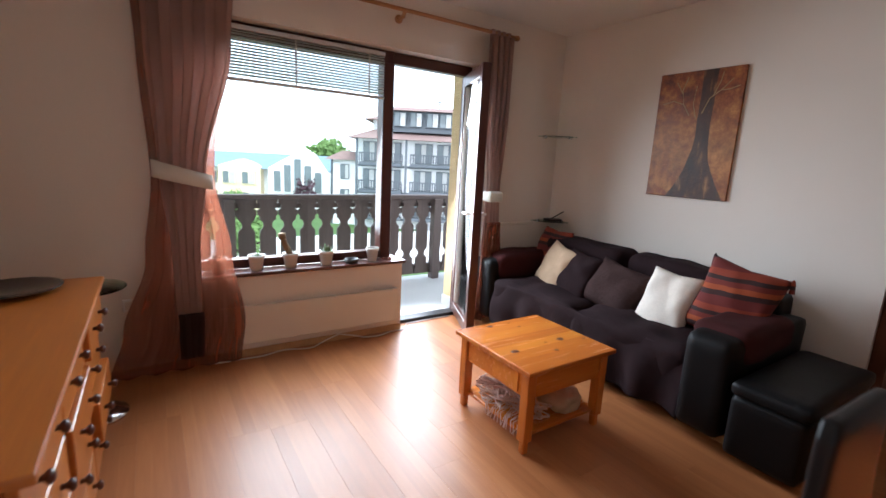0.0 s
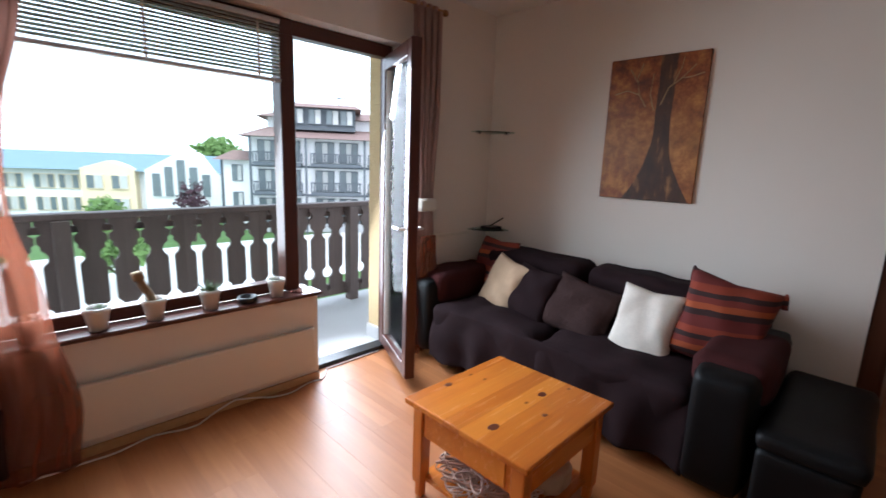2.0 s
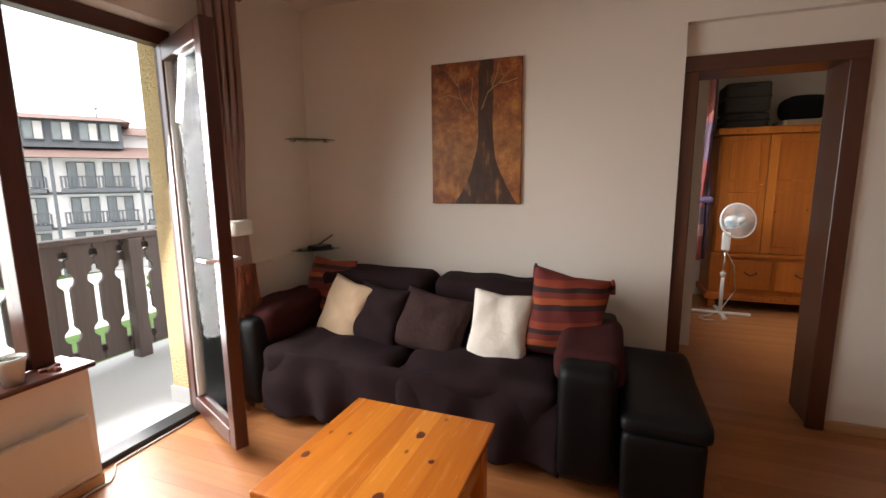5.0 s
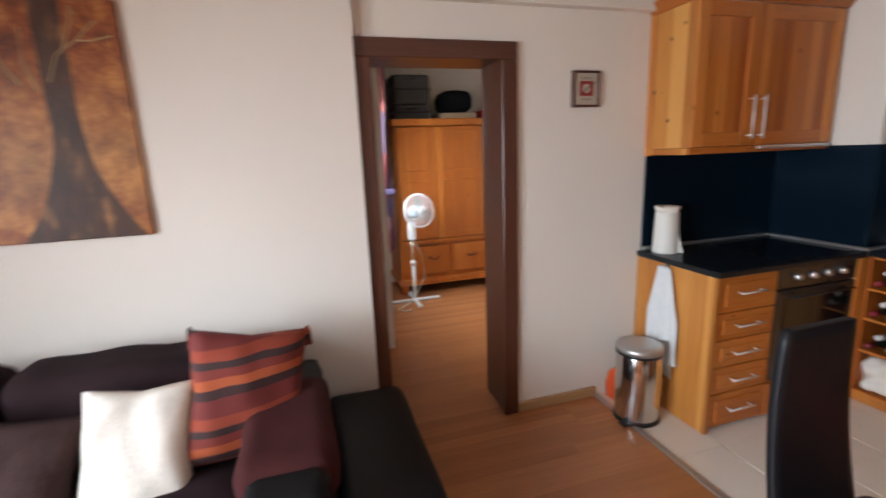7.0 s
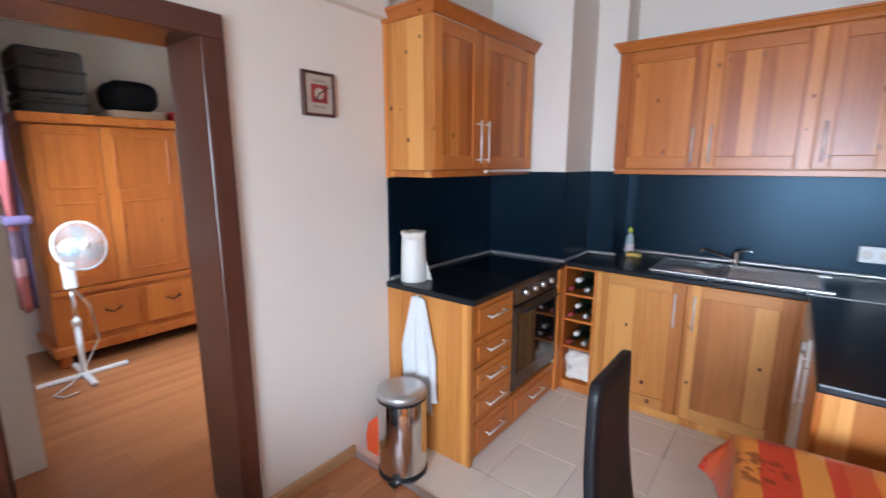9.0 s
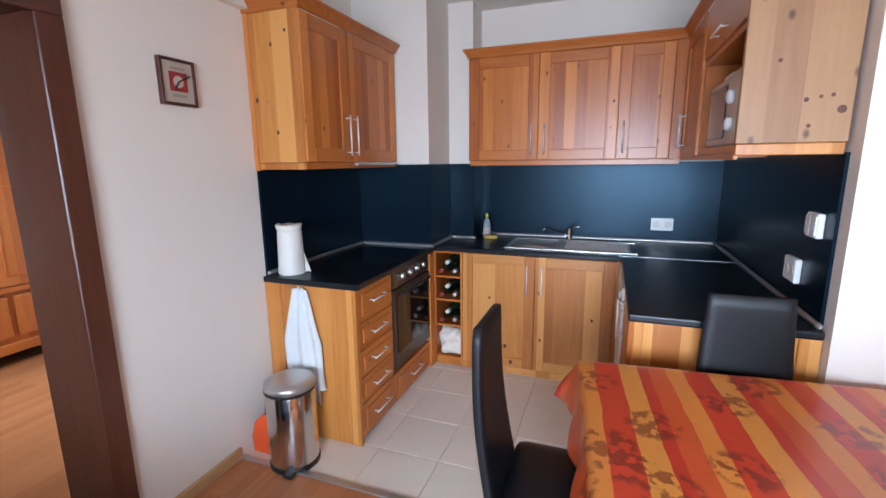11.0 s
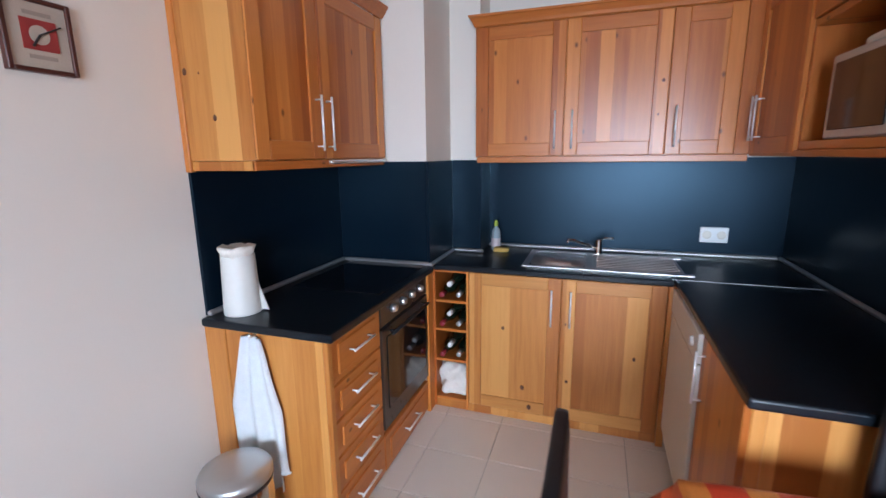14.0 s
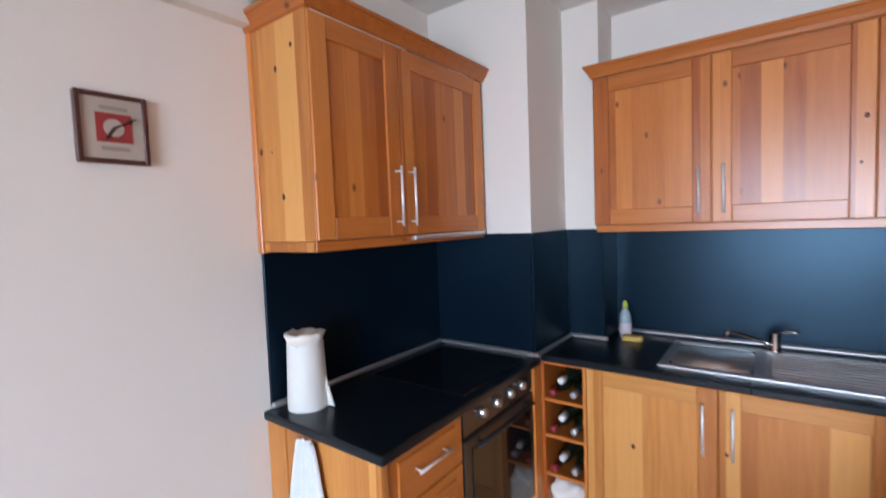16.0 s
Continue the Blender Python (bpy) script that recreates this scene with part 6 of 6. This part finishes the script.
for z0, z1, lab in ((1.872, 2.03, "grey patterned flat suitcase on the wardrobe"), (2.032, 2.33, "dark grey suitcase stacked on another")):
    s = thing("suitcase", (6.65, 0.03, z0), lab, "suitcase", "luggage on the wardrobe")
    part("shell", soft_box(6.45, 6.85, -0.16, 0.24, z0, z1, 0.03, 0.004), GREYC, s, "", True)
    part("zip_band", box(6.446, 6.853, -0.164, 0.244, (z0 + z1) / 2 - 0.012, (z0 + z1) / 2 + 0.012, 0.006), BLACK, s)
    part("handle", tube([(6.45, -0.03, z1 - 0.05), (6.425, -0.01, z1 - 0.05), (6.425, 0.09, z1 - 0.05), (6.45, 0.11, z1 - 0.05)], 0.008, 6), BLACK, s)
bg = thing("storage_box", (6.62, -0.47, 1.87), "low pale fabric box on the wardrobe", "box")
part("box", soft_box(6.42, 6.82, -0.68, -0.27, 1.872, 1.94, 0.012, 0.003), BEIGE, bg, "", True)
hb_ = thing("holdall", (6.62, -0.47, 1.94), "soft black holdall on a box", "bag")
part("bag", soft_box(6.45, 6.8, -0.66, -0.29, 1.938, 2.17, 0.09, 0.025, 5, 12), fabric("black_bag_cloth", (0.008, 0.008, 0.009)), hb_, "", True)
rb = thing("red_blanket", (6.6, -0.92, 1.87), "folded red blanket on the wardrobe", "blanket")
part("cloth", soft_box(6.42, 6.8, -1.15, -0.74, 1.872, 1.97, 0.03, 0.015, 6), fabric("red_cloth", (0.5, 0.03, 0.03)), rb, "", True)

fan = thing("stand_fan", (6.1, 0.2, 0.0), "white pedestal fan with wire cage", "fan")
FX, FY = 6.08, 0.2
part("foot_bar", box(FX - 0.02, FX + 0.02, FY - 0.27, FY + 0.27, 0.0, 0.03, 0.008), PLASTIC, fan)
part("foot_bar", box(FX - 0.25, FX + 0.25, FY - 0.02, FY + 0.02, 0.004, 0.034, 0.008), PLASTIC, fan)
part("pole", tube([(FX, FY, 0.02), (FX, FY, 0.40)], 0.018, 12), PLASTIC, fan, "", True)
part("inner_pole", tube([(FX, FY, 0.4), (FX, FY, 0.68)], 0.011, 12), CHROME, fan, "", True)
part("collar", lathe(FX, FY, [(0.026, 0.39), (0.026, 0.43), (0.018, 0.44)], 14), PLASTIC, fan, "", True)
part("control_box", box(FX - 0.035, FX + 0.03, FY - 0.035, FY + 0.035, 0.66, 0.84, 0.012, None, 2), PLASTIC, fan)
fm = Matrix.Translation((FX - 0.06, FY - 0.06, 0.96)) @ pose(0, 0, 0, 0, -80, 18)
part("motor", moved(lathe(0, 0, [(0.045, -0.14), (0.06, -0.1), (0.06, -0.02), (0.03, 0.0)], 20), fm), PLASTIC, fan, "", True)
cage = bmesh.new()
for i in range(44):
    a = i / 44 * 2 * math.pi
    for s in (1, -1):
        tube([(0.03 * math.cos(a), 0.03 * math.sin(a), 0.03 + s * 0.05), (0.11 * math.cos(a), 0.11 * math.sin(a), 0.03 + s * 0.05), (0.165 * math.cos(a), 0.165 * math.sin(a), 0.03 + s * 0.015)], 0.0016, 4, cage)
part("cage_wires", moved(cage, fm), PLASTIC, fan)
ringp = [(0.167 * math.cos(i / 32 * 2 * math.pi), 0.167 * math.sin(i / 32 * 2 * math.pi), 0.03) for i in range(33)]
part("cage_ring", moved(tube(ringp, 0.008, 6), fm), PLASTIC, fan, "", True)
part("hub", moved(lathe(0, 0, [(0.03, 0.06), (0.03, 0.085), (0.01, 0.088)], 16), fm), PLASTIC, fan, "", True)
BLADE = glass("blue_fan_blade", (0.55, 0.68, 0.75), 0.2)
for i in range(3):
    bm = bmesh.new()
    vs = [bm.verts.new(p) for p in ((0.02, -0.02, 0.02), (0.09, -0.07, 0.01), (0.145, -0.03, 0.015), (0.145, 0.04, 0.045), (0.08, 0.05, 0.05), (0.02, 0.02, 0.04))]
    bm.faces.new(vs)
    part("blade", moved(moved(bm, pose(0, 0, 0, 0, 0, i * 120)), fm), BLADE, fan, "pale blue clear blade")
part("cord", tube([(FX + 0.03, FY, 0.68), (FX + 0.05, FY - 0.1, 0.5), (FX + 0.02, FY - 0.12, 0.25), (FX + 0.06, FY - 0.02, 0.04), (FX - 0.1, FY + 0.1, 0.012), (FX - 0.22, FY + 0.22, 0.012), (FX - 0.3, FY + 0.18, 0.012), (FX - 0.28, FY + 0.1, 0.012)], 0.006, 6), PLASTIC, fan, "", True)

bc = thing("bedroom_curtain", (6.1, 0.5, 0.6), "purple and red banded curtain tied back", "curtain")
BANDS = stripes("purple_band_cloth", 2, 1.5, ((0, (0.25, 0.05, 0.05)), (0.3, (0.13, 0.08, 0.13)), (0.55, (0.3, 0.08, 0.07)), (0.8, (0.45, 0.25, 0.25)), (0.88, (0.08, 0.05, 0.08))))
VIOLET = fabric("violet_cloth", (0.11, 0.08, 0.15), vary=0.2)
curtain("drape", bc, BANDS, 0.55, 2.35, lerp_span([(2.35, 5.95, 6.35), (1.6, 5.98, 6.3), (1.15, 6.08, 6.22), (0.8, 6.05, 6.26), (0.55, 6.05, 6.27)]), 0.43, 4, "", 50, 30, 0.035)
curtain("edge_band", bc, VIOLET, 0.55, 2.35, lerp_span([(2.35, 6.2, 6.5), (1.6, 6.2, 6.42), (1.15, 6.12, 6.26), (0.8, 6.15, 6.3), (0.55, 6.15, 6.3)]), 0.375, 3, "violet-grey border", 40, 30, 0.03, 3.0)
part("tieback", box(6.06, 6.27, 0.34, 0.48, 1.13, 1.19, 0.02, None, 2), VIOLET, bc, "violet tieback")

# ---- floor pieces ----
def plank_field(parent, x0, x1, y0, y1, material, seed, w=0.192, length=1.28):
    """Laminate boards laid along y with staggered ends."""
    rnd_ = random.Random(seed)
    meshes = {}
    x = x0
    while x < x1 - 0.01:
        xe = min(x + w, x1)
        y = y0 - rnd_.uniform(0.1, length - 0.1)
        while y < y1:
            a, b = max(y, y0), min(y + length, y1)
            y += length
            if b - a < 0.02:
                continue
            key = (round(xe - x, 3), round(b - a, 3))
            if key not in meshes:
                bm = box(0.0001, xe - x - 0.0001, 0.0001, b - a - 0.0001, -0.012, 0, 0.0005)
                me = bpy.data.meshes.new("plank")
                bm.to_mesh(me)
                bm.free()
                me.materials.append(material)
                meshes[key] = me
            o = new("plank", meshes[key])
            o.parent = parent
            o.location = (x, a, 0)
        x = xe


plank_field(floor, -0.25, 3.86, -0.405, 3.60, LAMINATE, 21)
plank_field(floor, -0.25, 1.45, -0.70, -0.405, LAMINATE, 22)
plank_field(floor_bedroom, 3.86, 6.9, -1.5, 0.95, LAMINATE, 23)
bm = box(0.0015, 0.3265, 0.0015, 0.3265, -0.01, 0, 0.002)
tile_me = bpy.data.meshes.new("tile")
bm.to_mesh(tile_me)
bm.free()
tile_me.materials.append(TILE)
for i in range(8):
    for j in range(6):
        o = new("tile", tile_me)
        o.parent = floor_kitchen
        o.location = (3.53 - 0.328 * i, -0.73 - 0.33 * j, -0.001)
bm = box(0.0015, 0.3265, 0.0015, 0.282, -0.01, 0, 0.002)
tile_cut = bpy.data.meshes.new("tile_cut")
bm.to_mesh(tile_cut)
bm.free()
tile_cut.materials.append(TILE)
for i in range(8):
    o = new("tile", tile_cut)
    o.parent = floor_kitchen
    o.location = (3.53 - 0.328 * i, -0.725 + 0.002, -0.001)
for o in [q for q in floor_kitchen.children if q.data is tile_me]:
    o.location.y -= 0.325
